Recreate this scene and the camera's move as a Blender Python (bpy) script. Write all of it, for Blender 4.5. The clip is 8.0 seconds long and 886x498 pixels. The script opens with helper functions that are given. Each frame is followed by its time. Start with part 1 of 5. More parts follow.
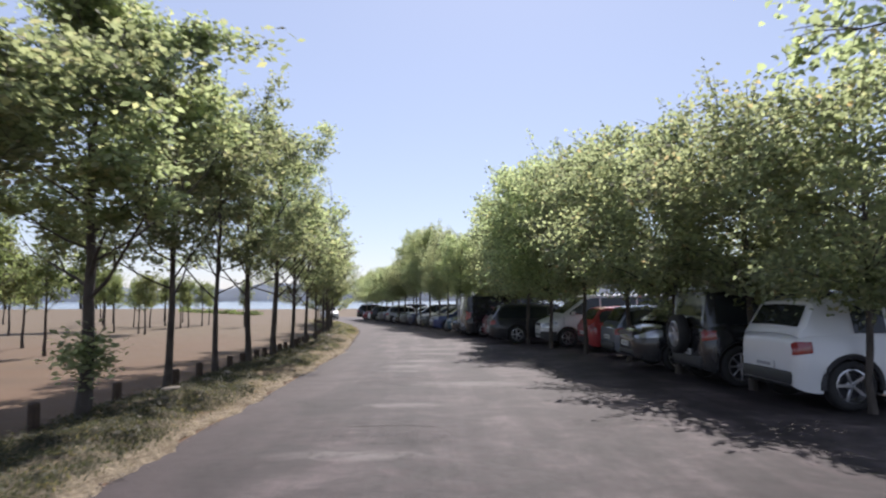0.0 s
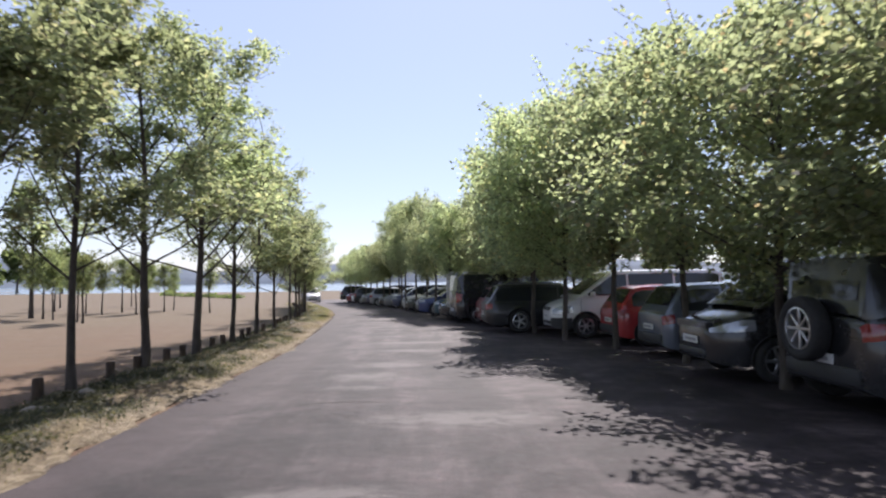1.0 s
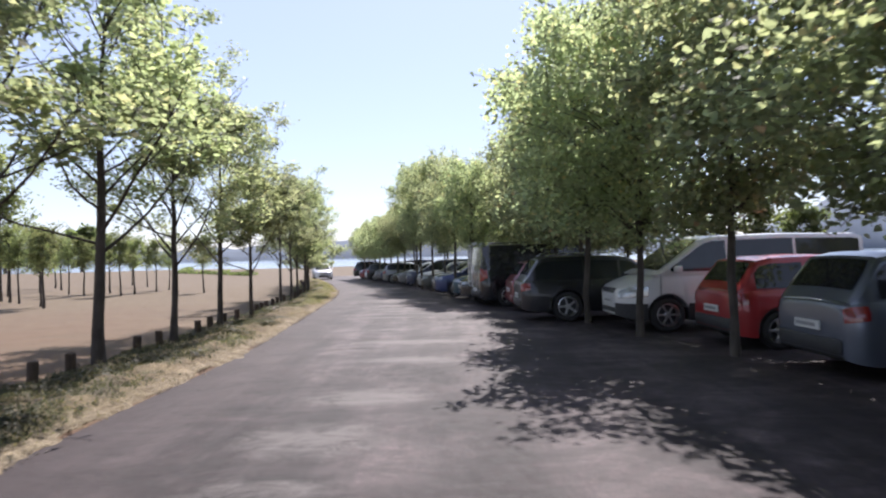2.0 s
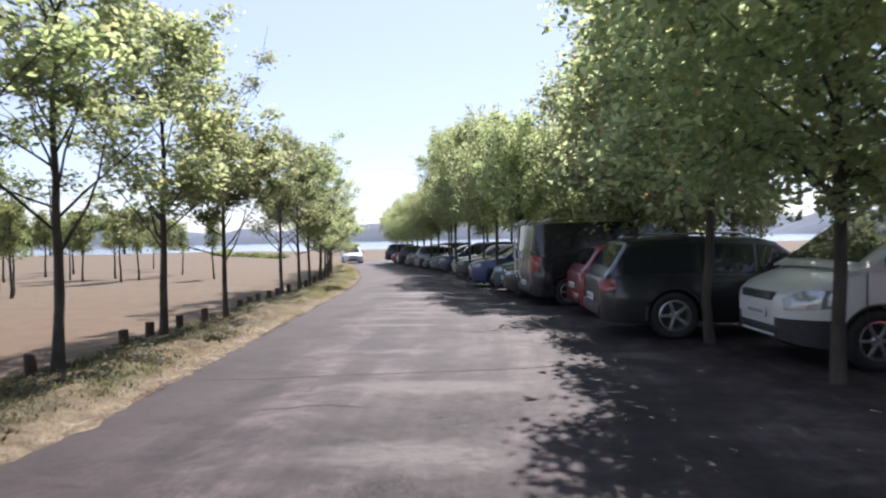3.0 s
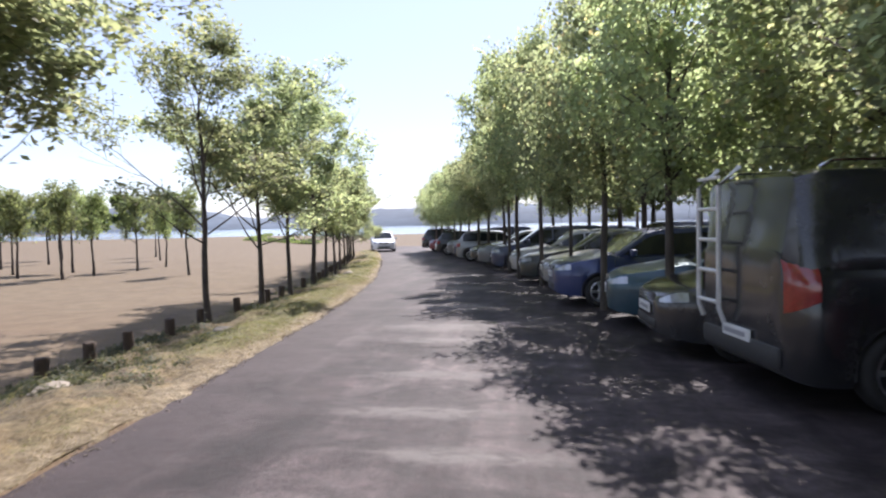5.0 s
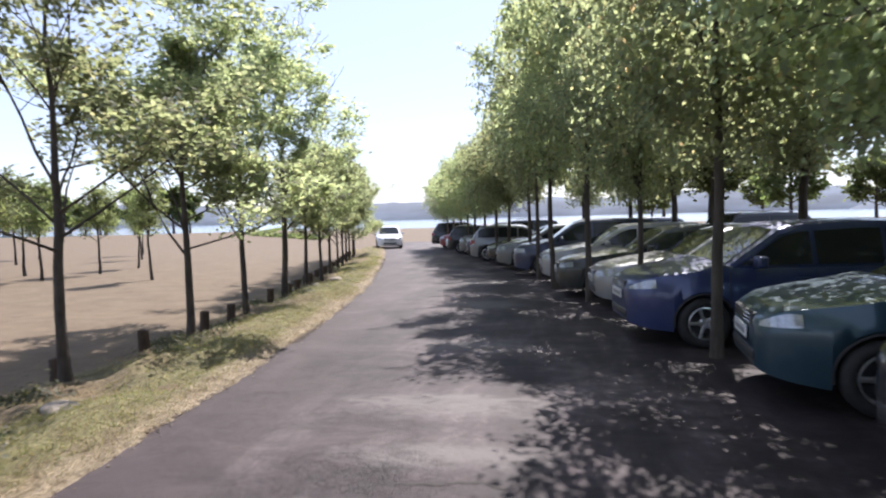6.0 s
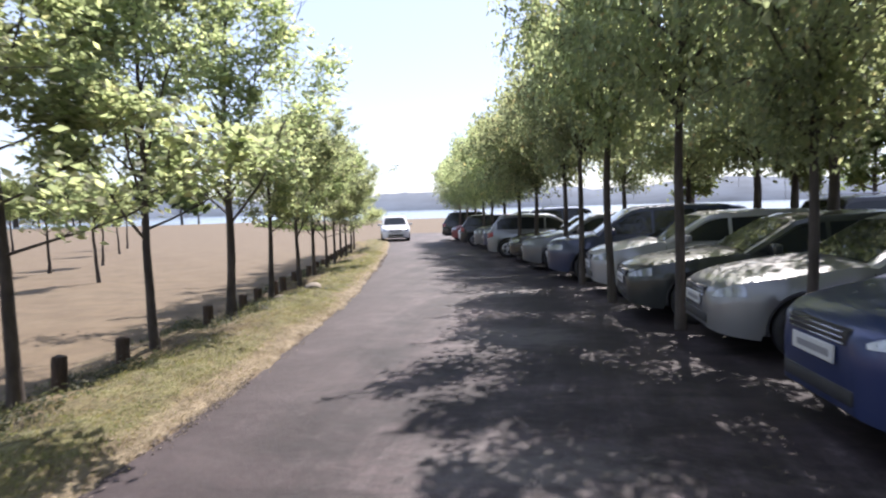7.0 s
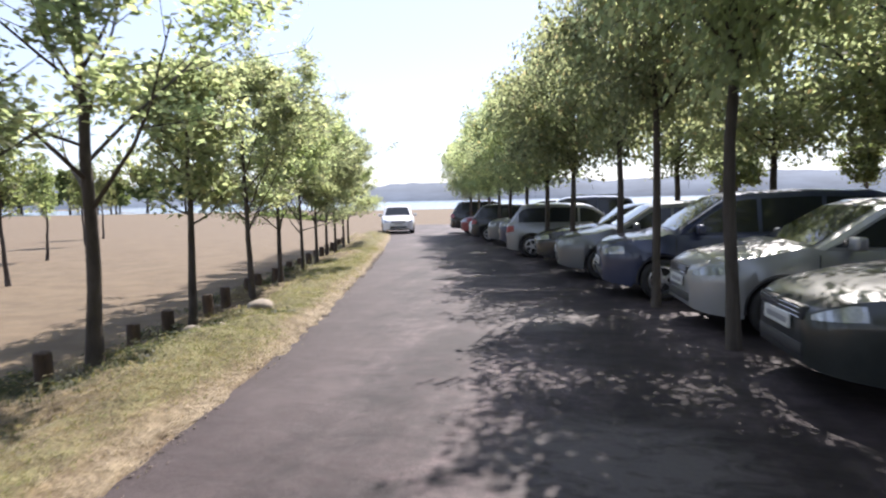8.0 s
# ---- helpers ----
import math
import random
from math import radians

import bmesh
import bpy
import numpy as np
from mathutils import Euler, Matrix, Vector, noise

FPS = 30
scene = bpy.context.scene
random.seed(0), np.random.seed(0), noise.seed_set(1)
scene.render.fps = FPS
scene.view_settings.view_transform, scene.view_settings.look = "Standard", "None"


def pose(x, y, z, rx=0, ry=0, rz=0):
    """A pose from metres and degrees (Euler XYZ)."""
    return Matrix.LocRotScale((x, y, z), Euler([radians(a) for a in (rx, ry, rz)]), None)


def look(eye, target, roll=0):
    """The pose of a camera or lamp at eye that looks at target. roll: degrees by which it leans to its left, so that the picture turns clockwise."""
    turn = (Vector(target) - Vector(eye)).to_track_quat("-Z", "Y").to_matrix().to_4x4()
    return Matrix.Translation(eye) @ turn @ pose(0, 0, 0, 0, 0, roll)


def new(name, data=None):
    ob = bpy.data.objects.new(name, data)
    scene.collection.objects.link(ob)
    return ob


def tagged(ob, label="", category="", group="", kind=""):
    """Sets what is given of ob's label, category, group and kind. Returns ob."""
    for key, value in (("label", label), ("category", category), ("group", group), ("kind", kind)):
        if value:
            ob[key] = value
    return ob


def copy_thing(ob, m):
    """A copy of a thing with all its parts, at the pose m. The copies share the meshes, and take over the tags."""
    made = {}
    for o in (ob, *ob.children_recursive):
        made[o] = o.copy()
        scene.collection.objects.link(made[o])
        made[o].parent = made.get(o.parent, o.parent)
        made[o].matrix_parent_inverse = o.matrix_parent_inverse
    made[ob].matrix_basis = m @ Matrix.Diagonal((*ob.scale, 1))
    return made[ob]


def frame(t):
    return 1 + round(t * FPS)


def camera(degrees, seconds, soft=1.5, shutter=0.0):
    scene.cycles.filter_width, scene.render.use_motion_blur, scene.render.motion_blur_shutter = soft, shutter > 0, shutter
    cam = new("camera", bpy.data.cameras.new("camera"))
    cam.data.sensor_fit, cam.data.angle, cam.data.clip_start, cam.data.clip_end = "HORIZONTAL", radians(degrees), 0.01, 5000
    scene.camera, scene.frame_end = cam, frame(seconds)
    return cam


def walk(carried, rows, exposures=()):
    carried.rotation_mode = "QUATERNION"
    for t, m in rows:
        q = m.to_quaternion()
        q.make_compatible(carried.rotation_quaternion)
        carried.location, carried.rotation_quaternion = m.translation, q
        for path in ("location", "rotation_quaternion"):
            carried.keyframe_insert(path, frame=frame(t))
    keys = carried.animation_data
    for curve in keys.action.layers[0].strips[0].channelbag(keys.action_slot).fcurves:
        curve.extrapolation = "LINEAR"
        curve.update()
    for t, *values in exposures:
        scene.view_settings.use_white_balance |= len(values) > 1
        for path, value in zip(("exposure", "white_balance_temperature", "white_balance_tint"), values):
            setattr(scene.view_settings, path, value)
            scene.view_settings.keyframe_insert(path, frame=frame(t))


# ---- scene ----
cam = camera(70.6, 8.0, soft=2.2, shutter=0.2)
PATH = [
    (0, -0.001, -0.001, 1.532, 94.46, 0.09, -0.34),
    (0.5, 0.148, 2.556, 1.493, 93.49, 0.35, -1.01),
    (1, 0.335, 5.183, 1.450, 92.72, 0.65, -0.98),
    (1.5, 0.459, 7.764, 1.427, 91.38, 1.28, -0.29),
    (1.7, 0.458, 8.831, 1.409, 90.95, 1.33, 0.09),
    (2.8, 0.473, 14.554, 1.339, 89.22, 1.21, 4.00),
    (3, 0.422, 15.568, 1.332, 88.91, 1.19, 4.65),
    (3.5, 0.206, 18.088, 1.297, 88.17, 1.15, 6.28),
    (4, -0.081, 20.402, 1.268, 87.73, 1.12, 7.34),
    (4.5, -0.393, 22.827, 1.248, 87.59, 1.07, 7.87),
    (4.7, -0.500, 23.782, 1.250, 87.58, 1.11, 8.25),
    (5.8, -1.136, 28.772, 1.230, 87.19, 1.46, 9.72),
    (6, -1.292, 29.613, 1.224, 87.00, 1.51, 9.92),
    (6.5, -1.648, 31.693, 1.187, 86.61, 1.60, 10.50),
    (7, -2.026, 33.829, 1.134, 86.14, 1.70, 11.02),
    (7.5, -2.366, 35.868, 1.080, 85.66, 1.47, 11.59),
    (8, -2.828, 37.931, 1.021, 85.32, 1.19, 11.81),
]
walk(cam, [(t, pose(x, y, z, rx, ry, rz)) for t, x, y, z, rx, ry, rz in PATH],
     exposures=[(0.0, 0.64, 6350, 18), (1.5, 0.94, 6280, 19), (3.0, 1.06, 6280, 19), (4.5, 1.2, 6280, 19), (6.5, 1.24, 6320, 19), (8.0, 1.32, 6380, 18)])

# ---- light ----
SUN_AZ, SUN_EL = 8.0, 47.0          # degrees right of the road's first heading, and up
world = bpy.data.worlds.new("sky")
scene.world = world
world.use_nodes = True
wn = world.node_tree
sky = wn.nodes.new("ShaderNodeTexSky")
sky.sky_type = "NISHITA"
sky.sun_disc = False
sky.sun_elevation = radians(SUN_EL)
sky.sun_rotation = radians(SUN_AZ)
sky.air_density, sky.dust_density, sky.ozone_density = 1.0, 0.3, 1.6
wn.nodes["Background"].inputs["Strength"].default_value = 0.098
haze = wn.nodes.new("ShaderNodeMix")          # an even summer haze over the whole sky
haze.data_type = "RGBA"
haze.inputs["Factor"].default_value = 0.6
haze.inputs["B"].default_value = (3.65, 4.15, 5.3, 1)
wn.links.new(sky.outputs["Color"], haze.inputs["A"])
wn.links.new(haze.outputs["Result"], wn.nodes["Background"].inputs["Color"])
sun_data = bpy.data.lights.new("sun", "SUN")
sun_data.energy, sun_data.angle, sun_data.color = 4.8, radians(0.53), (1.0, 0.95, 0.87)
sun_way = Vector((math.sin(radians(SUN_AZ)) * math.cos(radians(SUN_EL)), math.cos(radians(SUN_AZ)) * math.cos(radians(SUN_EL)), math.sin(radians(SUN_EL))))
sun = new("sun", sun_data)
sun.matrix_world = look(sun_way * 100, (0, 0, 0))


# ---- materials ----
class Nodes:
    """A small builder for node materials."""

    def __init__(self, name):
        self.mat = bpy.data.materials.new(name)
        self.mat.use_nodes = True
        self.tree = self.mat.node_tree
        self.bsdf = self.tree.nodes["Principled BSDF"]
        self.out = self.tree.nodes["Material Output"]

    def add(self, kind, **values):
        n = self.tree.nodes.new(kind)
        for k, v in values.items():
            n.inputs[k].default_value = v
        return n

    def link(self, a, b):
        self.tree.links.new(a, b)

    def noise(self, scale, detail=4.0, rough=0.6, coords=None, dist=0.0):
        n = self.add("ShaderNodeTexNoise", Scale=scale, Detail=detail, Roughness=rough, Distortion=dist)
        if coords:
            self.link(coords, n.inputs["Vector"])
        return n.outputs["Fac"]

    def ramp(self, fac, stops):
        n = self.tree.nodes.new("ShaderNodeValToRGB")
        while len(n.color_ramp.elements) < len(stops):
            n.color_ramp.elements.new(0.5)
        for e, (p, c) in zip(n.color_ramp.elements, stops):
            e.position = p
            e.color = (*c, 1) if len(c) == 3 else c
        self.link(fac, n.inputs["Fac"])
        return n.outputs["Color"]

    def mix(self, fac, a, b, mode="MIX"):
        n = self.tree.nodes.new("ShaderNodeMix")
        n.data_type, n.blend_type = "RGBA", mode
        for sock, v in ((n.inputs["Factor"], fac), (n.inputs["A"], a), (n.inputs["B"], b)):
            if isinstance(v, (int, float)):
                sock.default_value = v
            elif isinstance(v, tuple):
                sock.default_value = (*v, 1)
            else:
                self.link(v, sock)
        return n.outputs["Result"]

    def maths(self, op, a, b=0.0, c=0.0):
        n = self.tree.nodes.new("ShaderNodeMath")
        n.operation = op
        for i, v in enumerate((a, b, c)):
            if isinstance(v, (int, float)):
                n.inputs[i].default_value = v
            else:
                self.link(v, n.inputs[i])
        return n.outputs[0]

    def bump(self, height, strength=0.5, distance=0.02):
        n = self.add("ShaderNodeBump", Strength=strength, Distance=distance)
        self.link(height, n.inputs["Height"])
        self.link(n.outputs["Normal"], self.bsdf.inputs["Normal"])
        return n

    def coords(self, kind="Object"):
        return self.tree.nodes.new("ShaderNodeTexCoord").outputs[kind]

    def place(self):
        return self.tree.nodes.new("ShaderNodeNewGeometry").outputs["Position"]

    def stretched(self, coords, sx, sy, sz, turn=0.0):
        n = self.tree.nodes.new("ShaderNodeMapping")
        n.inputs["Scale"].default_value = (sx, sy, sz)
        n.inputs["Rotation"].default_value = (0, 0, turn)
        self.link(coords, n.inputs["Vector"])
        return n.outputs["Vector"]

    def set(self, **values):
        for k, v in values.items():
            k = k.replace("_", " ")
            if isinstance(v, tuple):
                v = (*v, 1)
            if isinstance(v, (int, float, tuple)):
                self.bsdf.inputs[k].default_value = v
            else:
                self.link(v, self.bsdf.inputs[k])
        return self.mat


def asphalt_material():
    m = Nodes("worn_asphalt")
    p = m.place()
    lanes = m.stretched(p, 1.0, 0.10, 1.0, radians(-7))
    big = m.noise(1.1, 6, 0.65, lanes)
    blot = m.noise(0.7, 8, 0.72, p, 0.6)
    patch = m.noise(0.23, 6, 0.7, p, 0.8)
    glint_dash = m.noise(2.2, 6, 0.7, m.stretched(p, 0.75, 1.25, 1), 0.6)
    grain = m.noise(70, 3, 0.75, p)
    fine = m.noise(9, 7, 0.8, p, 0.3)
    col = m.mix(m.ramp(fine, [(0.38, (0, 0, 0)), (0.62, (1, 1, 1))]), (0.0165, 0.0128, 0.0135), (0.052, 0.0415, 0.0425))
    col = m.mix(0.3, col, m.ramp(grain, [(0.36, (0.012, 0.010, 0.010)), (0.64, (0.09, 0.076, 0.074))]))
    col = m.mix(1.0, col, m.ramp(big, [(0.43, (0.6, 0.54, 0.56)), (0.5, (0.95, 0.94, 0.95)), (0.58, (1.5, 1.5, 1.5))]), "MULTIPLY")
    col = m.mix(1.0, col, m.ramp(blot, [(0.43, (0.64, 0.59, 0.61)), (0.5, (1.0, 0.99, 0.99)), (0.57, (1.45, 1.45, 1.44))]), "MULTIPLY")
    # mottling whose brightest dashes put sun glints on the bumps into the colour
    col = m.mix(1.0, col, m.ramp(glint_dash, [(0.40, (0.62, 0.60, 0.60)), (0.5, (1.0, 1.0, 1.0)), (0.6, (1.3, 1.31, 1.3)), (0.68, (1.9, 1.9, 1.88))]), "MULTIPLY")
    col = m.mix(1.0, col, m.ramp(patch, [(0.42, (1.15, 1.15, 1.15)), (0.58, (0.72, 0.68, 0.69))]), "MULTIPLY")
    # the stretch laid first is older, darker and browner
    xyz = m.tree.nodes.new("ShaderNodeSeparateXYZ")
    m.link(p, xyz.inputs[0])
    old = m.maths("ADD", m.maths("MULTIPLY", xyz.outputs["Y"], 0.02), m.maths("MULTIPLY", patch, 0.3))
    col = m.mix(1.0, col, m.ramp(old, [(0.45, (0.74, 0.70, 0.71)), (0.85, (1.05, 1.03, 1.03))]), "MULTIPLY")
    # worn pale places, with sun highlights of the swells painted in, and crazed places, laid down with the road
    worn = m.tree.nodes.new("ShaderNodeAttribute")
    worn.attribute_name = "worn"
    sep = m.tree.nodes.new("ShaderNodeSeparateColor")
    m.link(worn.outputs["Color"], sep.inputs["Color"])
    ragged = m.maths("MULTIPLY", sep.outputs["Red"], m.maths("SUBTRACT", m.maths("MULTIPLY", m.noise(3.2, 7, 0.75, m.stretched(p, 0.8, 1.3, 1), 0.8), 4.2), 1.15))
    col = m.mix(m.ramp(ragged, [(0.25, (0, 0, 0)), (0.8, (0.75, 0.75, 0.75))]), col, m.mix(grain, (0.072, 0.063, 0.061), (0.15, 0.134, 0.127)))
    edge = m.maths("ADD", sep.outputs["Blue"], m.maths("MULTIPLY", m.maths("SUBTRACT", blot, 0.5), 1.4))
    col = m.mix(m.ramp(edge, [(0.3, (0, 0, 0)), (0.7, (0.75, 0.75, 0.75))]), col, m.mix(grain, (0.018, 0.012, 0.0135), (0.052, 0.037, 0.037)))
    v = m.tree.nodes.new("ShaderNodeTexVoronoi")
    v.feature = "DISTANCE_TO_EDGE"
    v.inputs["Scale"].default_value = 13.0
    wob = m.tree.nodes.new("ShaderNodeVectorMath")
    wob.operation = "ADD"
    nz = m.add("ShaderNodeTexNoise", Scale=5.0, Detail=6.0)
    m.link(p, nz.inputs["Vector"])
    m.link(p, wob.inputs[0])
    sc = m.tree.nodes.new("ShaderNodeVectorMath")
    sc.operation = "SCALE"
    sc.inputs["Scale"].default_value = 0.45
    m.link(nz.outputs["Color"], sc.inputs[0])
    m.link(sc.outputs[0], wob.inputs[1])
    m.link(wob.outputs[0], v.inputs["Vector"])
    crack = m.ramp(v.outputs["Distance"], [(0.0, (1, 1, 1)), (0.07, (0, 0, 0))])
    zone = m.maths("ADD", m.maths("MULTIPLY", sep.outputs["Green"], 0.55), m.maths("MULTIPLY", m.noise(1.3, 5, 0.7, p), 0.75))
    zone = m.ramp(zone, [(0.55, (0, 0, 0)), (0.8, (1, 1, 1))])
    zone = m.mix(1.0, zone, m.ramp(m.noise(6.0, 5, 0.7, p), [(0.42, (0, 0, 0)), (0.58, (1, 1, 1))]), "MULTIPLY")
    crack = m.mix(1.0, crack, zone, "MULTIPLY")
    col = m.mix(m.maths("MULTIPLY", crack, 0.75), col, (0.010, 0.008, 0.008))
    swell = m.noise(0.9, 5, 0.6, p, 0.5)
    h = m.maths("ADD", m.maths("MULTIPLY", grain, 0.2), m.maths("MULTIPLY", fine, 0.45))
    h = m.maths("ADD", h, m.maths("ADD", m.maths("MULTIPLY", swell, 1.2), m.maths("MULTIPLY", glint_dash, 0.55)))
    h = m.maths("SUBTRACT", h, m.maths("MULTIPLY", crack, 0.6))
    m.bump(h, 0.5, 0.025)
    return m.set(Base_Color=col, Roughness=m.maths("ADD", m.maths("MULTIPLY", fine, 0.35), 0.58), Specular_IOR_Level=0.32)


def soil_material():
    m = Nodes("dry_soil")
    p = m.place()
    a = m.noise(0.09, 5, 0.6, m.stretched(p, 1, 0.45, 1))
    b = m.noise(1.7, 6, 0.7, p)
    c = m.noise(28, 3, 0.7, p)
    col = m.ramp(a, [(0.36, (0.1032, 0.04889, 0.02306)), (0.5, (0.1144, 0.06029, 0.0295)), (0.64, (0.1201, 0.07097, 0.03668))])
    col = m.mix(m.ramp(b, [(0.45, (0, 0, 0)), (0.62, (0.75, 0.75, 0.75))]), col, (0.1167, 0.06676, 0.03358))
    col = m.mix(m.ramp(m.noise(0.35, 6, 0.7, m.stretched(p, 0.4, 1.6, 1)), [(0.5, (0, 0, 0)), (0.66, (0.8, 0.8, 0.8))]), col, (0.07307, 0.04784, 0.02534))
    col = m.mix(0.3, col, m.ramp(c, [(0.34, (0.04424, 0.02595, 0.01371)), (0.66, (0.1651, 0.1047, 0.05872))]))
    xyz = m.tree.nodes.new("ShaderNodeSeparateXYZ")
    m.link(p, xyz.inputs[0])
    dry = m.maths("ADD", m.maths("MULTIPLY", xyz.outputs["Y"], 0.022), m.maths("MULTIPLY", a, 0.8))
    col = m.mix(m.ramp(m.maths("MULTIPLY", dry, 0.6), [(0.45, (0, 0, 0)), (0.72, (0.85, 0.85, 0.85))]), col, m.ramp(b, [(0.4, (0.09285, 0.06832, 0.03854)), (0.6, (0.1283, 0.09579, 0.05579))]))
    m.bump(m.maths("ADD", b, m.maths("MULTIPLY", c, 0.3)), 0.6, 0.05)
    return m.set(Base_Color=col, Roughness=0.95)


def verge_material():
    m = Nodes("straw_verge")
    p = m.place()
    a = m.noise(0.55, 5, 0.65, p)
    b = m.noise(3.5, 6, 0.7, p, 0.4)
    c = m.noise(38, 4, 0.75, p)
    clump = m.noise(5.5, 5, 0.62, m.stretched(p, 1.25, 0.7, 1), 0.9)
    col = m.ramp(a, [(0.36, (0.205, 0.155, 0.088)), (0.5, (0.175, 0.128, 0.066)), (0.6, (0.13, 0.104, 0.05)), (0.7, (0.165, 0.108, 0.062))])
    col = m.mix(m.ramp(b, [(0.44, (0, 0, 0)), (0.6, (0.8, 0.8, 0.8))]), col, (0.098, 0.06, 0.034))
    col = m.mix(m.ramp(m.noise(1.3, 6, 0.7, m.stretched(p, 1.4, 0.5, 1), 0.5), [(0.5, (0, 0, 0)), (0.62, (0.7, 0.7, 0.7))]), col, (0.235, 0.185, 0.115))
    kinds = m.tree.nodes.new("ShaderNodeAttribute")
    kinds.attribute_name = "growth"
    sep = m.tree.nodes.new("ShaderNodeSeparateColor")
    m.link(kinds.outputs["Color"], sep.inputs["Color"])
    # dark weeds; the ashes' shade on the near verge is painted in with them
    weedy_shade = m.maths("ADD", sep.outputs["Red"], m.maths("MULTIPLY", m.maths("SUBTRACT", b, 0.5), 1.6))
    col = m.mix(m.ramp(weedy_shade, [(0.3, (0, 0, 0)), (0.7, (0.9, 0.9, 0.9))]), col, m.ramp(c, [(0.34, (0.026, 0.026, 0.015)), (0.66, (0.08, 0.072, 0.042))]))
    grassy = m.maths("ADD", sep.outputs["Green"], m.maths("MULTIPLY", m.maths("SUBTRACT", b, 0.5), 1.2))
    col = m.mix(m.ramp(grassy, [(0.3, (0, 0, 0)), (0.7, (0.85, 0.85, 0.85))]), col, m.ramp(c, [(0.3, (0.085, 0.098, 0.034)), (0.7, (0.2, 0.195, 0.075))]))
    # trodden pale straw along the asphalt, and tussocks that stand dark between pale hollows
    pale = m.maths("ADD", sep.outputs["Blue"], m.maths("MULTIPLY", m.maths("SUBTRACT", b, 0.5), 1.5))
    col = m.mix(m.ramp(pale, [(0.35, (0, 0, 0)), (0.75, (0.85, 0.85, 0.85))]), col, m.ramp(c, [(0.3, (0.17, 0.13, 0.085)), (0.7, (0.32, 0.265, 0.185))]))
    col = m.mix(1.0, col, m.ramp(clump, [(0.38, (0.55, 0.5, 0.44)), (0.5, (0.95, 0.95, 0.93)), (0.62, (1.35, 1.36, 1.34))]), "MULTIPLY")
    col = m.mix(0.3, col, m.ramp(c, [(0.34, (0.056, 0.04, 0.02)), (0.66, (0.27, 0.21, 0.122))]))
    m.bump(m.maths("ADD", m.maths("MULTIPLY", clump, 1.6), m.maths("ADD", b, m.maths("MULTIPLY", c, 0.4))), 0.9, 0.07)
    return m.set(Base_Color=col, Roughness=0.95)


def leaf_material(name, stops, glow=0.45):
    m = Nodes(name)
    rnd = m.tree.nodes.new("ShaderNodeNewGeometry").outputs["Random Per Island"]
    col = m.ramp(rnd, stops)
    info = m.tree.nodes.new("ShaderNodeObjectInfo").outputs["Random"]
    hue = m.add("ShaderNodeHueSaturation", Saturation=1.0, Fac=1.0)
    m.link(m.maths("ADD", m.maths("MULTIPLY", info, 0.035), 0.482), hue.inputs["Hue"])
    m.link(m.maths("ADD", m.maths("MULTIPLY", info, 0.4), 0.8), hue.inputs["Value"])
    m.link(col, hue.inputs["Color"])
    col = hue.outputs["Color"]
    m.set(Base_Color=col, Roughness=0.62, Specular_IOR_Level=0.22)
    tr = m.tree.nodes.new("ShaderNodeBsdfTranslucent")
    m.link(m.mix(1.0, col, (2.25, 2.45, 1.75), "MULTIPLY"), tr.inputs["Color"])
    ms = m.tree.nodes.new("ShaderNodeMixShader")
    ms.inputs[0].default_value = glow
    m.link(m.bsdf.outputs[0], ms.inputs[1])
    m.link(tr.outputs[0], ms.inputs[2])
    m.link(ms.outputs[0], m.out.inputs["Surface"])
    return m.mat


def bark_material(name, dark, light, scale=9):
    m = Nodes(name)
    p = m.coords()
    a = m.noise(scale, 6, 0.7, m.stretched(p, 1, 1, 0.25))
    b = m.noise(1.1, 3, 0.6, p)
    col = m.ramp(m.mix(0.4, a, b), [(0.35, dark), (0.62, light)])
    m.bump(a, 0.8, 0.03)
    return m.set(Base_Color=col, Roughness=0.9)


def paint_material(name, colour, metal=0.3, rough=0.32):
    m = Nodes(name)
    p = m.coords()
    dust = m.noise(3.0, 5, 0.65, p)
    flake = m.noise(260, 1, 0.5, p)
    c2 = tuple(0.92 * c + 0.08 * d for c, d in zip(colour, (0.32, 0.29, 0.26)))
    col = m.mix(m.ramp(dust, [(0.42, (0, 0, 0)), (0.75, (0.7, 0.7, 0.7))]), colour, c2)
    col = m.mix(m.maths("MULTIPLY", flake, 0.02), col, (0.5, 0.5, 0.5))
    rg = m.maths("ADD", m.maths("MULTIPLY", dust, 0.25), rough - 0.1)
    return m.set(Base_Color=col, Metallic=metal, Roughness=rg, Coat_Weight=0.6, Coat_Roughness=0.08)


def plain(name, colour, rough=0.6, metal=0.0, vary=0.2, scale=12.0, bump=0.15, **more):
    m = Nodes(name)
    n = m.noise(scale, 5, 0.65, m.coords())
    lo = tuple(c * (1 - vary) for c in colour)
    hi = tuple(min(1, c * (1 + vary)) for c in colour)
    m.bump(n, bump, 0.01)
    return m.set(Base_Color=m.ramp(n, [(0.3, lo), (0.7, hi)]), Roughness=rough, Metallic=metal, **more)


M_ASPHALT = asphalt_material()
M_SOIL = soil_material()
M_VERGE = verge_material()
M_LEAF_ROAD = leaf_material("ash_leaves", [(0.0, (0.127, 0.140, 0.095)), (0.45, (0.188, 0.201, 0.135)), (0.8, (0.243, 0.251, 0.168)), (0.97, (0.297, 0.274, 0.186))], 0.6)
M_LEAF_PARK = leaf_material("mulberry_leaves", [(0.0, (0.145, 0.158, 0.112)), (0.45, (0.185, 0.198, 0.14)), (0.8, (0.222, 0.234, 0.16)), (0.97, (0.27, 0.255, 0.17)), (1.0, (0.31, 0.225, 0.15))], 0.7)
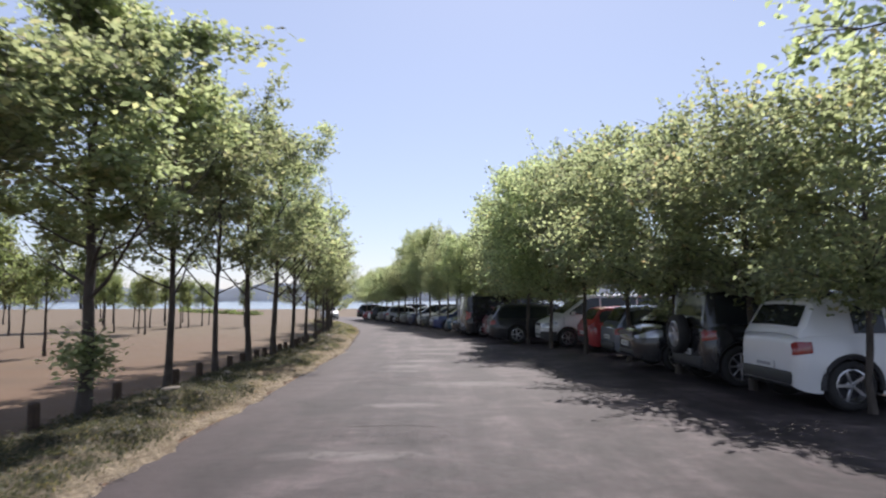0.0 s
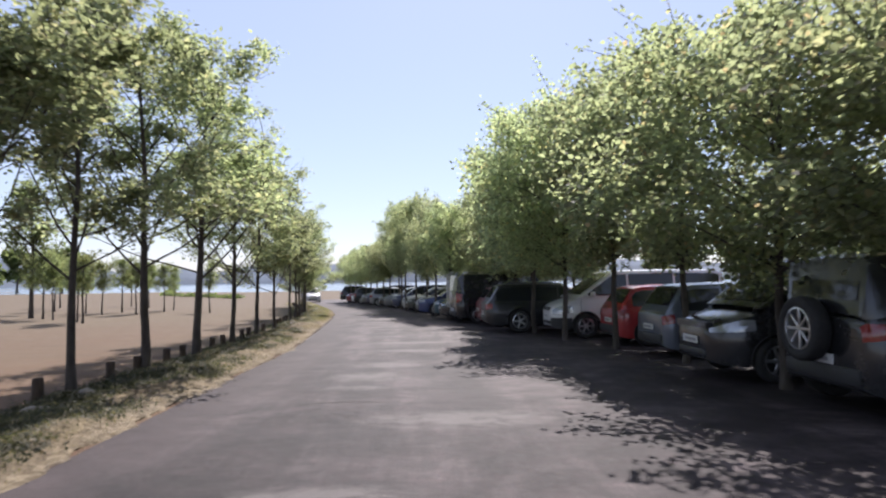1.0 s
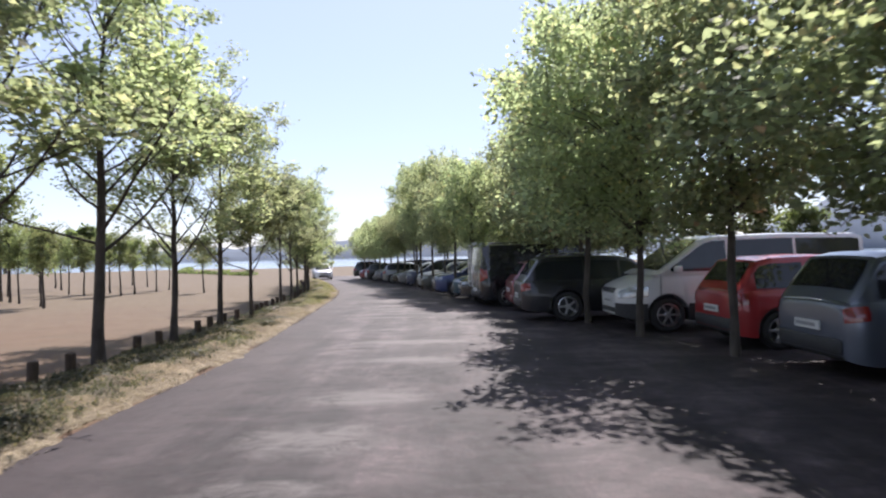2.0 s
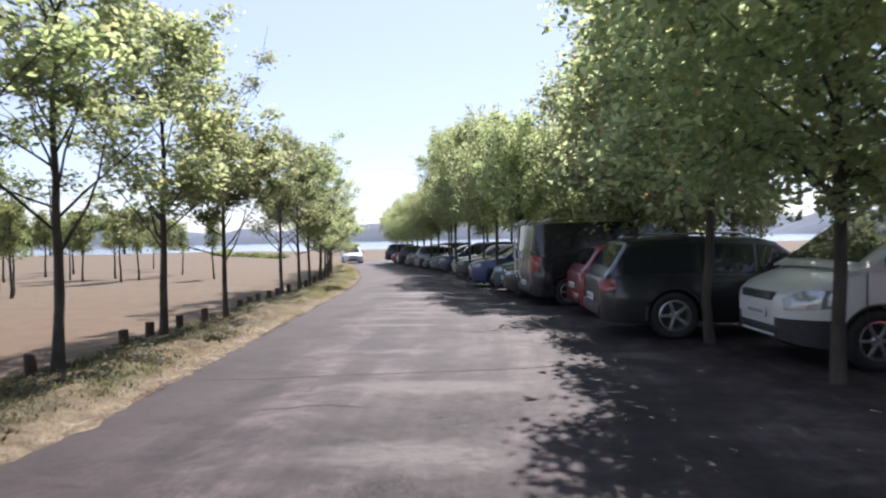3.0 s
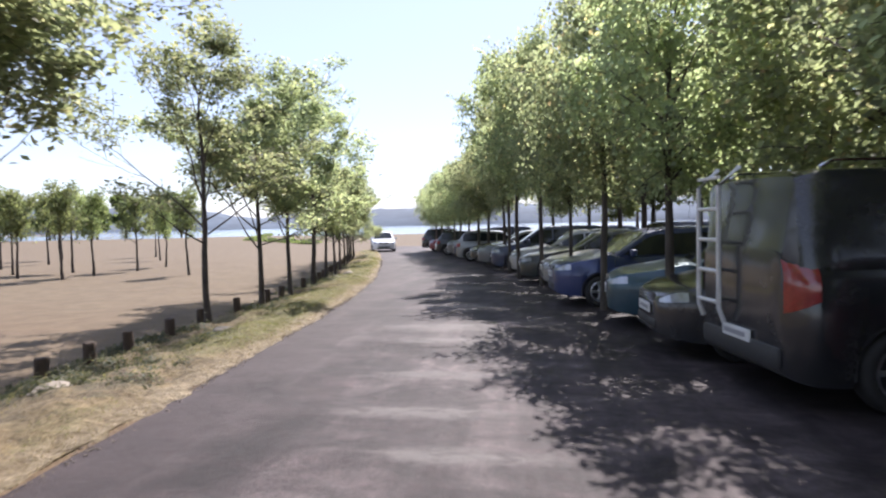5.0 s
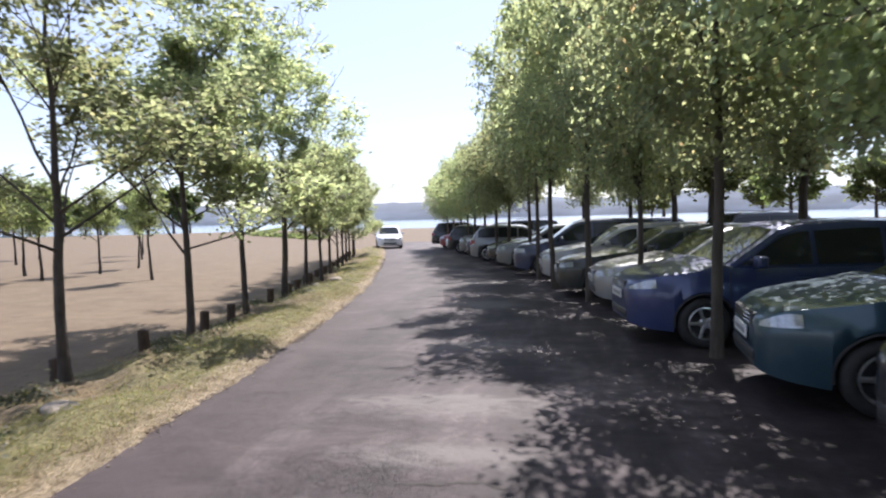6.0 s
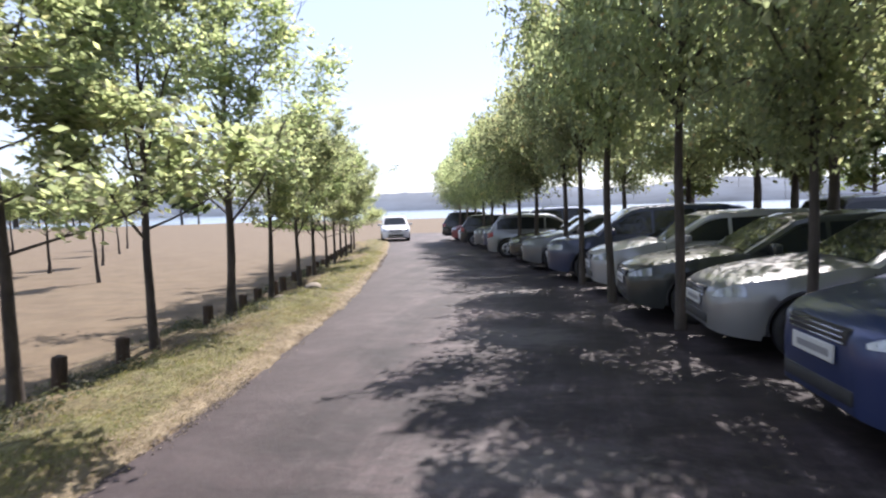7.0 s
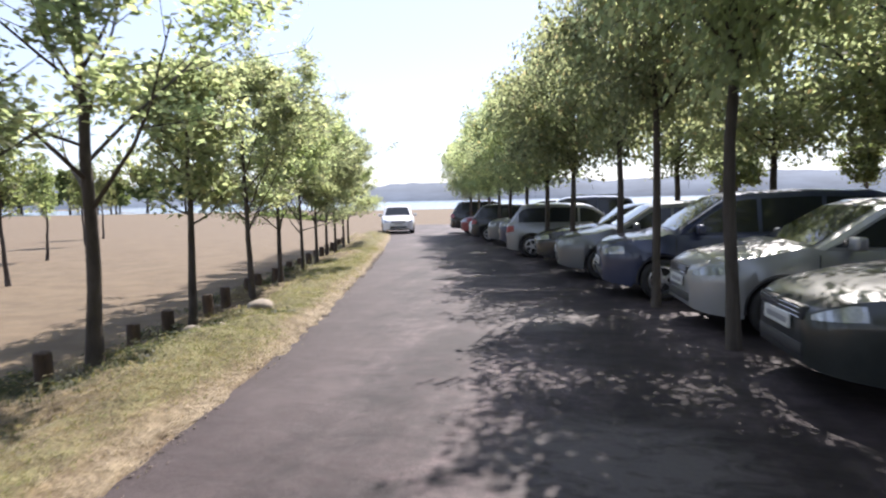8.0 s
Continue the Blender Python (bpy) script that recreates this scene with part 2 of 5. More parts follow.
M_LEAF_FIELD = leaf_material("sapling_leaves", [(0.0, (0.085, 0.1, 0.055)), (0.5, (0.13, 0.148, 0.078)), (1.0, (0.2, 0.2, 0.1))], 0.55)
M_LEAF_BUSH = leaf_material("dark_bush_leaves", [(0.0, (0.06, 0.075, 0.036)), (1.0, (0.13, 0.145, 0.062))], 0.55)
M_BARK_ROAD = bark_material("ash_bark", (0.03, 0.023, 0.018), (0.095, 0.078, 0.064))
M_BARK_PARK = bark_material("mulberry_bark", (0.035, 0.028, 0.022), (0.11, 0.092, 0.076))
M_POST = bark_material("creosoted_wood", (0.03, 0.021, 0.015), (0.10, 0.065, 0.042), 16)
M_STONE = plain("pale_stone", (0.24, 0.205, 0.165), 0.9, 0, 0.25, 7, 0.6)
M_CRUMB = plain("asphalt_crumbs", (0.2, 0.165, 0.135), 0.95, 0, 0.6, 9, 0.5)
M_STRAW = leaf_material("straw_blades", [(0.0, (0.21, 0.165, 0.095)), (0.5, (0.29, 0.235, 0.145)), (0.85, (0.25, 0.2, 0.115)), (1.0, (0.17, 0.15, 0.075))], 0.3)
M_WEED = leaf_material("weed_leaves", [(0.0, (0.035, 0.038, 0.024)), (0.5, (0.06, 0.062, 0.038)), (0.85, (0.095, 0.085, 0.052)), (1.0, (0.2, 0.16, 0.09))], 0.3)
M_GRASS = leaf_material("short_grass", [(0.0, (0.105, 0.125, 0.045)), (0.5, (0.15, 0.165, 0.06)), (0.8, (0.23, 0.2, 0.085)), (1.0, (0.27, 0.21, 0.11))], 0.3)
M_PALE = plain("pale_metal", (0.66, 0.66, 0.64), 0.4, 0.2, 0.1, 12, 0.05)
M_SEAM = plain("open_crack", (0.04, 0.035, 0.032), 0.95, 0, 0.3, 20, 0.6)
M_TYRE = plain("tyre_rubber", (0.022, 0.021, 0.021), 0.8, 0, 0.3, 15, 0.2)
M_RIM = plain("alloy", (0.55, 0.55, 0.56), 0.28, 0.9, 0.12, 15, 0.05)
M_TRIM = plain("black_plastic", (0.028, 0.028, 0.030), 0.55, 0, 0.25, 20, 0.1)
M_CHROME = plain("chrome", (0.62, 0.62, 0.63), 0.12, 1.0, 0.06, 10, 0.02)
M_GLASS = plain("tinted_car_glass", (0.018, 0.021, 0.023), 0.04, 0, 0.15, 3, 0.0, Specular_IOR_Level=0.5)
M_LAMP = plain("lamp_glass", (0.36, 0.38, 0.40), 0.08, 0.5, 0.2, 30, 0.1, Coat_Weight=1.0)
M_TAIL = plain("red_lamp_glass", (0.24, 0.014, 0.013), 0.12, 0, 0.2, 30, 0.1, Coat_Weight=1.0)
M_PLATE = plain("plate_white", (0.6, 0.6, 0.58), 0.4, 0, 0.05, 30, 0.02)
M_INK = plain("plate_ink", (0.26, 0.26, 0.27), 0.5, 0, 0.1, 30, 0.02)
# the blue of distance haze is put into the woods' colour
M_HAZY_HILL = plain("hazy_wooded_hill", (0.075, 0.098, 0.13), 1.0, 0, 0.3, 0.02, 0.0)


def water_material():
    m = Nodes("lake_water")
    p = m.place()
    n = m.noise(0.55, 4, 0.6, m.stretched(p, 0.35, 1, 1))
    n2 = m.noise(0.05, 3, 0.6, p)
    m.bump(m.maths("ADD", n, n2), 0.15, 0.3)
    return m.set(Base_Color=(0.16, 0.22, 0.27), Roughness=0.16, Specular_IOR_Level=0.8)


M_WATER = water_material()


# ---- mesh helpers ----
def finish(bm, mat, name, sharp=38.0, smooth=True):
    """A mesh from a bmesh, smooth but for its sharp edges."""
    bmesh.ops.recalc_face_normals(bm, faces=bm.faces)
    lim = radians(sharp)
    for f in bm.faces:
        f.smooth = smooth
    for e in bm.edges:
        if len(e.link_faces) == 2 and e.calc_face_angle(0) > lim:
            e.smooth = False
    me = bpy.data.meshes.new(name)
    bm.to_mesh(me)
    bm.free()
    for x in mat if isinstance(mat, (list, tuple)) else [mat]:
        me.materials.append(x)
    return me


def part(name, bm, material, parent, label="", sharp=38.0):
    """Links a bmesh, or a mesh that is ready, as one mesh under a thing or a part."""
    me = finish(bm, material, name, sharp) if isinstance(bm, bmesh.types.BMesh) else bm
    ob = new(name, me)
    ob.parent = parent
    return tagged(ob, label)


def raw_mesh(name, verts, faces, material, smooth=False):
    me = bpy.data.meshes.new(name)
    me.from_pydata([tuple(v) for v in verts], [], [tuple(f) for f in faces])
    me.materials.append(material)
    if smooth:
        me.polygons.foreach_set("use_smooth", [True] * len(me.polygons))
    me.update()
    return me


def tri_cloud(name, V, F, material, smooth=False):
    """A mesh from arrays of vertices and quads, filled fast."""
    me = bpy.data.meshes.new(name)
    n, k = F.shape
    me.vertices.add(len(V))
    me.vertices.foreach_set("co", V.astype(np.float32).ravel())
    me.loops.add(n * k)
    me.loops.foreach_set("vertex_index", F.astype(np.int32).ravel())
    me.polygons.add(n)
    me.polygons.foreach_set("loop_start", (np.arange(n) * k).astype(np.int32))
    if smooth:
        me.polygons.foreach_set("use_smooth", np.ones(n, dtype=bool))
    me.materials.append(material)
    me.update(calc_edges=True)
    return me


def box(bm, cx, cy, cz, sx, sy, sz, bevel=0.0, turn=None, seg=2):
    """A bevelled block added to bm."""
    m = Matrix.Translation((cx, cy, cz)) @ (turn or Matrix()) @ Matrix.Diagonal((sx, sy, sz, 1))
    r = bmesh.ops.create_cube(bm, size=1.0, matrix=m)
    if bevel:
        es = list({e for v in r["verts"] for e in v.link_edges})
        bmesh.ops.bevel(bm, geom=es, offset=bevel, segments=seg, affect="EDGES", profile=0.6)
    return bm


def tube(bm, pts, radii, sides=8, cap=True):
    """A tapered tube along points added to bm."""
    rings = []
    up = Vector((0.3, 0.2, 1))
    for i, p in enumerate(pts):
        p = Vector(p)
        d = Vector(pts[min(i + 1, len(pts) - 1)]) - Vector(pts[max(i - 1, 0)])
        d.normalize()
        a = d.cross(up if abs(d.dot(up.normalized())) < 0.95 else Vector((1, 0, 0))).normalized()
        b = d.cross(a)
        rings.append([bm.verts.new(p + radii[i] * (math.cos(2 * math.pi * k / sides) * a + math.sin(2 * math.pi * k / sides) * b)) for k in range(sides)])
    for r0, r1 in zip(rings, rings[1:]):
        for k in range(sides):
            bm.faces.new((r0[k], r0[(k + 1) % sides], r1[(k + 1) % sides], r1[k]))
    if cap:
        bm.faces.new(rings[0][::-1])
        bm.faces.new(rings[-1])
    return bm


# ---- the plan ----
EDGE_Y = [-60, 5.5, 9, 13.4, 21, 24.4, 27.6, 32.5, 36, 40.6, 44.8, 50.5, 59, 66, 84]
EDGE_X = [-2.9, -2.9, -2.95, -3.05, -3.2, -3.5, -3.8, -4.3, -4.65, -5.25, -6.0, -7.3, -9.4, -11.3, -16.5]
FRONT_Y = [-20, 10, 16, 21, 25, 29, 31.4, 34.7, 38.3, 43.3, 50, 60, 70, 80]
FRONT_X = [8.0, 5.1, 4.5, 3.9, 2.9, 2.0, 1.3, 0.35, -0.6, -1.4, -2.9, -5.7, -8.8, -12]


def road_left(y):
    return float(np.mean(np.interp([y - 1.5, y, y + 1.5], EDGE_Y, EDGE_X)))


def row_front(y):
    return float(np.mean(np.interp([y - 1.5, y, y + 1.5], FRONT_Y, FRONT_X)))


def row_angle(y):
    """Degrees by which the row of bays turns left of straight ahead."""
    return math.degrees(math.atan2(row_front(y - 3) - row_front(y + 3), 6.0))


LAKE = -1.85


def shore(x):
    return 215 + max(0.0, -30 - x) * 1.0 + 8 * noise.noise((x * 0.02, 3.1, 0))


def height(x, y):
    """The ground's height."""
    z = -0.0122 * y if y < 84 else -1.025 - 0.72 * min(1.0, (y - 84) / 125)
    d = road_left(min(max(y, -40), 80)) - x            # metres left of the road's edge
    if d > 0:
        z += float(np.interp(d, [0, 0.2, 0.9, 1.55, 2.1, 8], [0.0, 0.03, 0.0, -0.13, -0.18, -0.17]))
        z += 0.03 * noise.noise((x * 0.9, y * 0.9, 0)) * min(1, d) + 0.25 * noise.noise((x * 0.03, y * 0.03, 5)) * min(1, max(0, d - 4) / 30)
    sh = shore(x)
    if y > sh - 12:
        z -= min(3.0, (y - sh + 12) * 0.03)
    return max(z, -5.0)


# ---- ground, road, lake, far shore ----
def build_ground():
    offs = sorted(set([-900, -500, -300, -200, -140, -100, -75, -60, -50, -42, -36, -31, -27, -24, -21, -18, -16, -14, -12, -10.5, -9, -8, -7, -6, -5, -4.4]
                      + [round(-4 + 0.2 * i, 2) for i in range(21)] + [0.4, 1, 2, 4, 7, 10, 14, 18, 24, 32, 42, 60, 90, 140, 220, 400, 900]))
    ys = [-300, -150, -80, -50, -35, -25, -18, -12, -8, -5] + [round(-3 + 0.5 * i, 2) for i in range(130)] + [64, 68, 72, 76, 80, 84, 90, 98, 108, 120, 135, 150, 165, 180, 190, 200, 206, 212, 218, 224, 232, 245, 260, 280, 300, 330, 370, 420, 560, 800, 1300, 2200]
    V, F = [], []
    for y in ys:
        base = road_left(min(max(y, -40), 80))
        for o in offs:
            V.append((base + o, y, height(base + o, y) - (0.03 if o >= 0.4 else 0.0)))
    w = len(offs)
    for j in range(len(ys) - 1):
        for i in range(w - 1):
            F.append((j * w + i, j * w + i + 1, (j + 1) * w + i + 1, (j + 1) * w + i))
    ob = new("ground", raw_mesh("ground", V, F, M_SOIL, True))
    return tagged(ob, "bare orange-brown dry soil field falling gently to the lake", "ground", kind="structure")


ground = build_ground()


def weeds_and_shade(x, y):
    """How far dark weeds, and tree shade painted as their dark colour, cover the verge, 0 to 1: near and shaded parts
    most.
    """
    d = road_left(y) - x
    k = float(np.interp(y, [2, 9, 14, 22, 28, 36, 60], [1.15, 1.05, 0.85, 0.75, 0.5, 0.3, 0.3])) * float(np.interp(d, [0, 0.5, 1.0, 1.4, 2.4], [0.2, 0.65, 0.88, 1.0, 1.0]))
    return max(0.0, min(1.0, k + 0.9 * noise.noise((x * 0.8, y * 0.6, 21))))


def grassiness(x, y):
    """How far short green grass covers the verge, 0 to 1."""
    d = road_left(y) - x
    k = float(np.interp(y, [2, 6, 16, 28, 34, 60], [0.5, 0.25, 0.15, 0.2, 0.8, 0.75])) * float(np.interp(d, [0.1, 0.35, 1.0, 1.5], [0.2, 1.0, 0.8, 0.2]))
    return max(0.0, min(1.0, k + 0.7 * noise.noise((x * 0.9, y * 0.4, 33))))


def hummock(x, y):
    """How far the verge heaves above the even ground."""
    d = road_left(y) - x
    k = min(1.0, max(0.0, d - 0.12) / 0.45) * min(1.0, max(0.0, 2.5 - d) / 0.5)
    return k * (0.08 + 0.15 * noise.noise((x * 0.8, y * 0.55, 8)) + 0.10 * noise.noise((x * 2.1, y * 1.7, 3)) + 0.05 * noise.noise((x * 4.5, y * 3.2, 1)) + 0.012 * noise.noise((x * 15, y * 15, 1)))


def build_verge():
    """The strip of dry grass between the road and the posts."""
    n = 27
    offs = [-2.4 + 2.46 * i / (n - 1) for i in range(n)]
    ys = [-20, -12, -6] + [-3 + 0.11 * i for i in range(470)] + [48.8 + 0.3 * i for i in range(75)]
    V, F = [], []
    for y in ys:
        base = road_left(y)
        for i, o in enumerate(offs):
            jag = 0.0
            if i == 0:
                jag = 0.5 * noise.noise((y * 0.5, 1.7, 0)) - 0.1
            if i == n - 1:
                jag = 0.2 * noise.noise((y * 0.9, 4.7, 0)) + 0.16 * noise.noise((y * 3.3, 2.2, 0)) + 0.08 * noise.noise((y * 9.0, 5.1, 0))
            x = base + o + jag
            V.append((x, y, height(x, y) + (0.004 if i == 0 else 0.02) + hummock(x, y) if i < n - 1 else -0.0122 * y - 0.012))
    w = n
    for j in range(len(ys) - 1):
        for i in range(w - 1):
            F.append((j * w + i, j * w + i + 1, (j + 1) * w + i + 1, (j + 1) * w + i))
    me = raw_mesh("verge", V, F, M_VERGE, True)
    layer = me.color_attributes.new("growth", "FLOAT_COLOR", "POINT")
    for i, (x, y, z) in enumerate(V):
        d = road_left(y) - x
        # red: weeds with the trees' shade painted in, green: grass, blue: pale straw
        layer.data[i].color = (weeds_and_shade(x, y), grassiness(x, y), float(np.interp(d, [-0.05, 0.1, 0.35, 0.6], [0.9, 0.8, 0.3, 0.0])), 1)
    ob = new("verge", me)
    return tagged(ob, "straw-coloured uneven verge of dry grass beside the road", "verge", kind="structure")


verge = build_verge()

# low swells across the road, where the asphalt has heaved: x, y, half width, half depth, rise
SWELLS = [(-0.7, 14.6, 1.0, 0.35, 0.03), (-0.8, 16.2, 1.1, 0.8, 0.035), (-0.7, 23.6, 1.0, 0.3, 0.02), (-1.3, 27.1, 1.1, 0.28, 0.035), (-1.4, 28.2, 1.1, 0.3, 0.04), (-1.4, 29.3, 1.1, 0.25, 0.035), (-1.6, 30.3, 1.0, 0.25, 0.03),
          (-1.8, 31.6, 1.0, 0.3, 0.03), (-2.3, 33.6, 1.0, 0.3, 0.03), (-2.3, 34.9, 1.1, 0.35, 0.035), (-0.8, 8.5, 1.2, 0.4, 0.02), (-1.0, 6.4, 1.2, 0.35, 0.025), (-2.6, 37.2, 1.0, 0.4, 0.025), (-0.9, 19.6, 1.0, 0.35, 0.02)]


# worn pale places that also paint the swells' sun highlights, and crazed places of the asphalt: x, y, half width, half
# depth
WORN_GLINTS = [(-0.75, 15.7, 0.6, 0.5), (-0.85, 14.5, 0.5, 0.2), (-0.5, 17.4, 0.7, 0.5), (-0.9, 6.5, 0.8, 0.25), (-0.55, 9.8, 0.8, 0.25), (-1.3, 28.3, 0.9, 0.26), (-1.35, 27.2, 0.9, 0.22), (-1.7, 30.3, 0.8, 0.2), (-1.7, 31.6, 0.8, 0.2), (-1.3, 29.3, 0.8, 0.18),
        (-2.2, 34.9, 1.0, 0.4), (-2.0, 33.7, 0.8, 0.3), (-1.0, 24.4, 0.6, 0.2), (-0.3, 22.2, 1.2, 0.35), (-2.6, 41.5, 0.8, 0.8), (-3.2, 46.0, 0.7, 1.0), (-2.2, 37.5, 0.8, 0.6), (0.6, 12.4, 1.2, 0.5), (-0.2, 20.0, 0.8, 0.4)]
CRAZED = [(-0.3, 18.6, 1.2, 1.4), (0.0, 26.8, 1.0, 0.9), (-1.0, 12.6, 1.2, 0.8), (-1.6, 26.2, 0.8, 0.7), (-0.6, 7.4, 1.0, 0.6), (-2.6, 33.2, 0.8, 0.7), (-2.9, 42.8, 0.8, 1.0), (0.4, 21.0, 0.8, 0.8), (2.2, 8.2, 0.9, 0.5)]


def road_z(x, y):
    z = -0.0122 * y + 0.006 + 0.014 * noise.noise((x * 0.5, y * 0.8, 2))
    for cx, cy, a, b, h in SWELLS:
        if abs(y - cy) < 2.5 * b and abs(x - cx) < 2.5 * a:
            z += h * math.exp(-((x - cx) / a) ** 4 - ((y - cy) / b) ** 2)
    return z


def build_road():
    ys = [-40, -25, -15, -8] + [-4 + 0.15 * i for i in range(330)] + [46 + 0.5 * i for i in range(80)]
    fr = [0, 0.012, 0.03] + [0.05 + 0.025 * i for i in range(20)] + [0.6, 0.7, 0.8, 0.9, 1.0]
    V, F = [], []
    for y in ys:
        a, b = road_left(y) - 0.05 + 0.07 * noise.noise((y * 1.1, 0.3, 0)), row_front(y) + 13
        for f in fr:
            x = a + (b - a) * f
            V.append((x, y, road_z(x, y) if 0.0 < f < 0.98 else -0.0122 * y - 0.004))
    w = len(fr)
    for j in range(len(ys) - 1):
        for i in range(w - 1):
            F.append((j * w + i, j * w + i + 1, (j + 1) * w + i + 1, (j + 1) * w + i))
    me = raw_mesh("road", V, F, M_ASPHALT, True)
    layer = me.color_attributes.new("worn", "FLOAT_COLOR", "POINT")
    for i, (x, y, z) in enumerate(V):
        pale = crazed = 0.0
        for cx, cy, a, b in WORN_GLINTS:
            if abs(y - cy) < 3 * b:
                pale = max(pale, math.exp(-((x - cx) / a) ** 2 - ((y - cy) / b) ** 2))
        for cx, cy, a, b in CRAZED:
            if abs(y - cy) < 3 * b:
                crazed = max(crazed, math.exp(-((x - cx) / a) ** 2 - ((y - cy) / b) ** 2))
        d = x - road_left(y)
        layer.data[i].color = (pale, crazed, float(np.interp(d, [0.0, 0.3, 0.9, 2.0], [0.9, 0.75, 0.5, 0.0])), 1)
    ob = new("road", me)
    return tagged(ob, "worn grey asphalt road with cracks, swells and patches", "road", kind="structure")


road = build_road()


def road_crack(points, wide, seed):
    """A jagged open crack along plan points."""
    r = random.Random(seed)
    line = []
    for (x0, y0), (x1, y1) in zip(points, points[1:]):
        n = max(2, int(math.hypot(x1 - x0, y1 - y0) / 0.07))
        for i in range(n):
            line.append((x0 + (x1 - x0) * i / n + r.uniform(-0.015, 0.015), y0 + (y1 - y0) * i / n + r.uniform(-0.025, 0.025)))
    V, F = [], []
    for i, (x, y) in enumerate(line):
        h = wide * r.uniform(0.25, 1.0) * min(1, i / 4, (len(line) - 1 - i) / 4) + 0.001
        V += [(x, y - h, road_z(x, y - h) + 0.0025), (x, y + h, road_z(x, y + h) + 0.0025)]
        if i:
            F.append((2 * i - 2, 2 * i - 1, 2 * i + 1, 2 * i))
    tagged(new("road_crack", raw_mesh("road_crack", V, F, M_SEAM)), "dark open crack in the asphalt", "crack", kind="structure")


road_crack([(-3.2, 22.55), (-2.4, 22.6), (-1.6, 22.75), (-0.6, 22.95), (0.4, 23.1), (1.4, 23.3)], 0.022, 1)
road_crack([(-0.8, 26.35), (-0.3, 26.55), (0.1, 26.4), (0.7, 26.6), (1.2, 26.5)], 0.03, 2)
road_crack([(-2.6, 25.4), (-2.55, 25.9), (-2.5, 26.4)], 0.014, 3)
road_crack([(-1.9, 21.2), (-1.2, 21.4), (-0.7, 21.3)], 0.025, 4)
road_crack([(-2.4, 33.2), (-1.8, 33.3), (-1.3, 33.2)], 0.02, 5)
road_crack([(-1.2, 8.0), (-0.5, 8.1), (0.1, 8.0)], 0.02, 6)
road_crack([(-1.4, 13.4), (-0.8, 13.6), (-0.2, 13.5)], 0.025, 7)
road_crack([(-3.4, 38.9), (-2.8, 38.7), (-2.2, 38.8)], 0.02, 8)


def build_water():
    bm = bmesh.new()
    bmesh.ops.create_grid(bm, x_segments=2, y_segments=2, size=2400, matrix=Matrix.Translation((0, 2400 + 90, LAKE)))
    ob = new("water", finish(bm, M_WATER, "water"))
    return tagged(ob, "pale blue lake glittering under the sun", "water", kind="structure")


water = build_water()


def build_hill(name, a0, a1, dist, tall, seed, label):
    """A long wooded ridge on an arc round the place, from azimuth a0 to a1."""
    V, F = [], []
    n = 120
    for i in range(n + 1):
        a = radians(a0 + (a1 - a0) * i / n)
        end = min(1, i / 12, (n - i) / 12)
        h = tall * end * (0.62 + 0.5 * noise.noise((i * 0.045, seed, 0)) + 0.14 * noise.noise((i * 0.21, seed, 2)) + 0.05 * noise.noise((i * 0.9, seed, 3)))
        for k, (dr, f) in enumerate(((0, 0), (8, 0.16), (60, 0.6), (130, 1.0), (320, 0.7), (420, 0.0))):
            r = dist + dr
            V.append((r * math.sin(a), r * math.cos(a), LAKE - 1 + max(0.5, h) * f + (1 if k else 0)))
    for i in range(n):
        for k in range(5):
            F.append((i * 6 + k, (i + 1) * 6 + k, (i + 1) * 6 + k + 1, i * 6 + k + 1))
    ob = new(name, raw_mesh(name, V, F, M_HAZY_HILL, True))
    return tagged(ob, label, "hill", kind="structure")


# far ridges, their air haze painted as a blue-grey base colour
build_hill("backdrop_far_shore", -42, 36, 680, 36, 1.3, "low wooded ridge across the lake, painted blue for haze")
build_hill("backdrop_right_shore", 22, 105, 560, 62, 7.7, "wooded hill beyond the lake, painted blue-grey for haze")
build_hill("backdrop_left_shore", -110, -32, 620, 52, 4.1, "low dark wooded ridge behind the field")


# ---- trees ----
def leaves(name, centres, size, material, seed, flat=0.55, long=1.7):
    """A mesh of folded leaves, one at each centre."""
    r = np.random.default_rng(seed)
    n = len(centres)
    nrm = r.normal(size=(n, 3))
    nrm[:, 2] = np.abs(nrm[:, 2]) + flat
    nrm /= np.linalg.norm(nrm, axis=1, keepdims=True)
    d = r.normal(size=(n, 3))
    d[:, 2] -= 0.5
    d -= (d * nrm).sum(1, keepdims=True) * nrm
    d /= np.linalg.norm(d, axis=1, keepdims=True) + 1e-9
    s = np.cross(nrm, d)
    k = (size * r.uniform(0.6, 1.35, n))[:, None]
    c = np.asarray(centres)
    V = np.empty((n, 4, 3))
    V[:, 0] = c - d * k * long * 0.5
    V[:, 1] = c + s * k * 0.5 + nrm * k * 0.14
    V[:, 2] = c + d * k * long * 0.5
    V[:, 3] = c - s * k * 0.5 + nrm * k * 0.14
    i = np.arange(n)[:, None] * 4
    F = np.concatenate([i + np.array([[0, 1, 2]]), i + np.array([[0, 2, 3]])], axis=0)
    return tri_cloud(name, V.reshape(-1, 3), F, material)


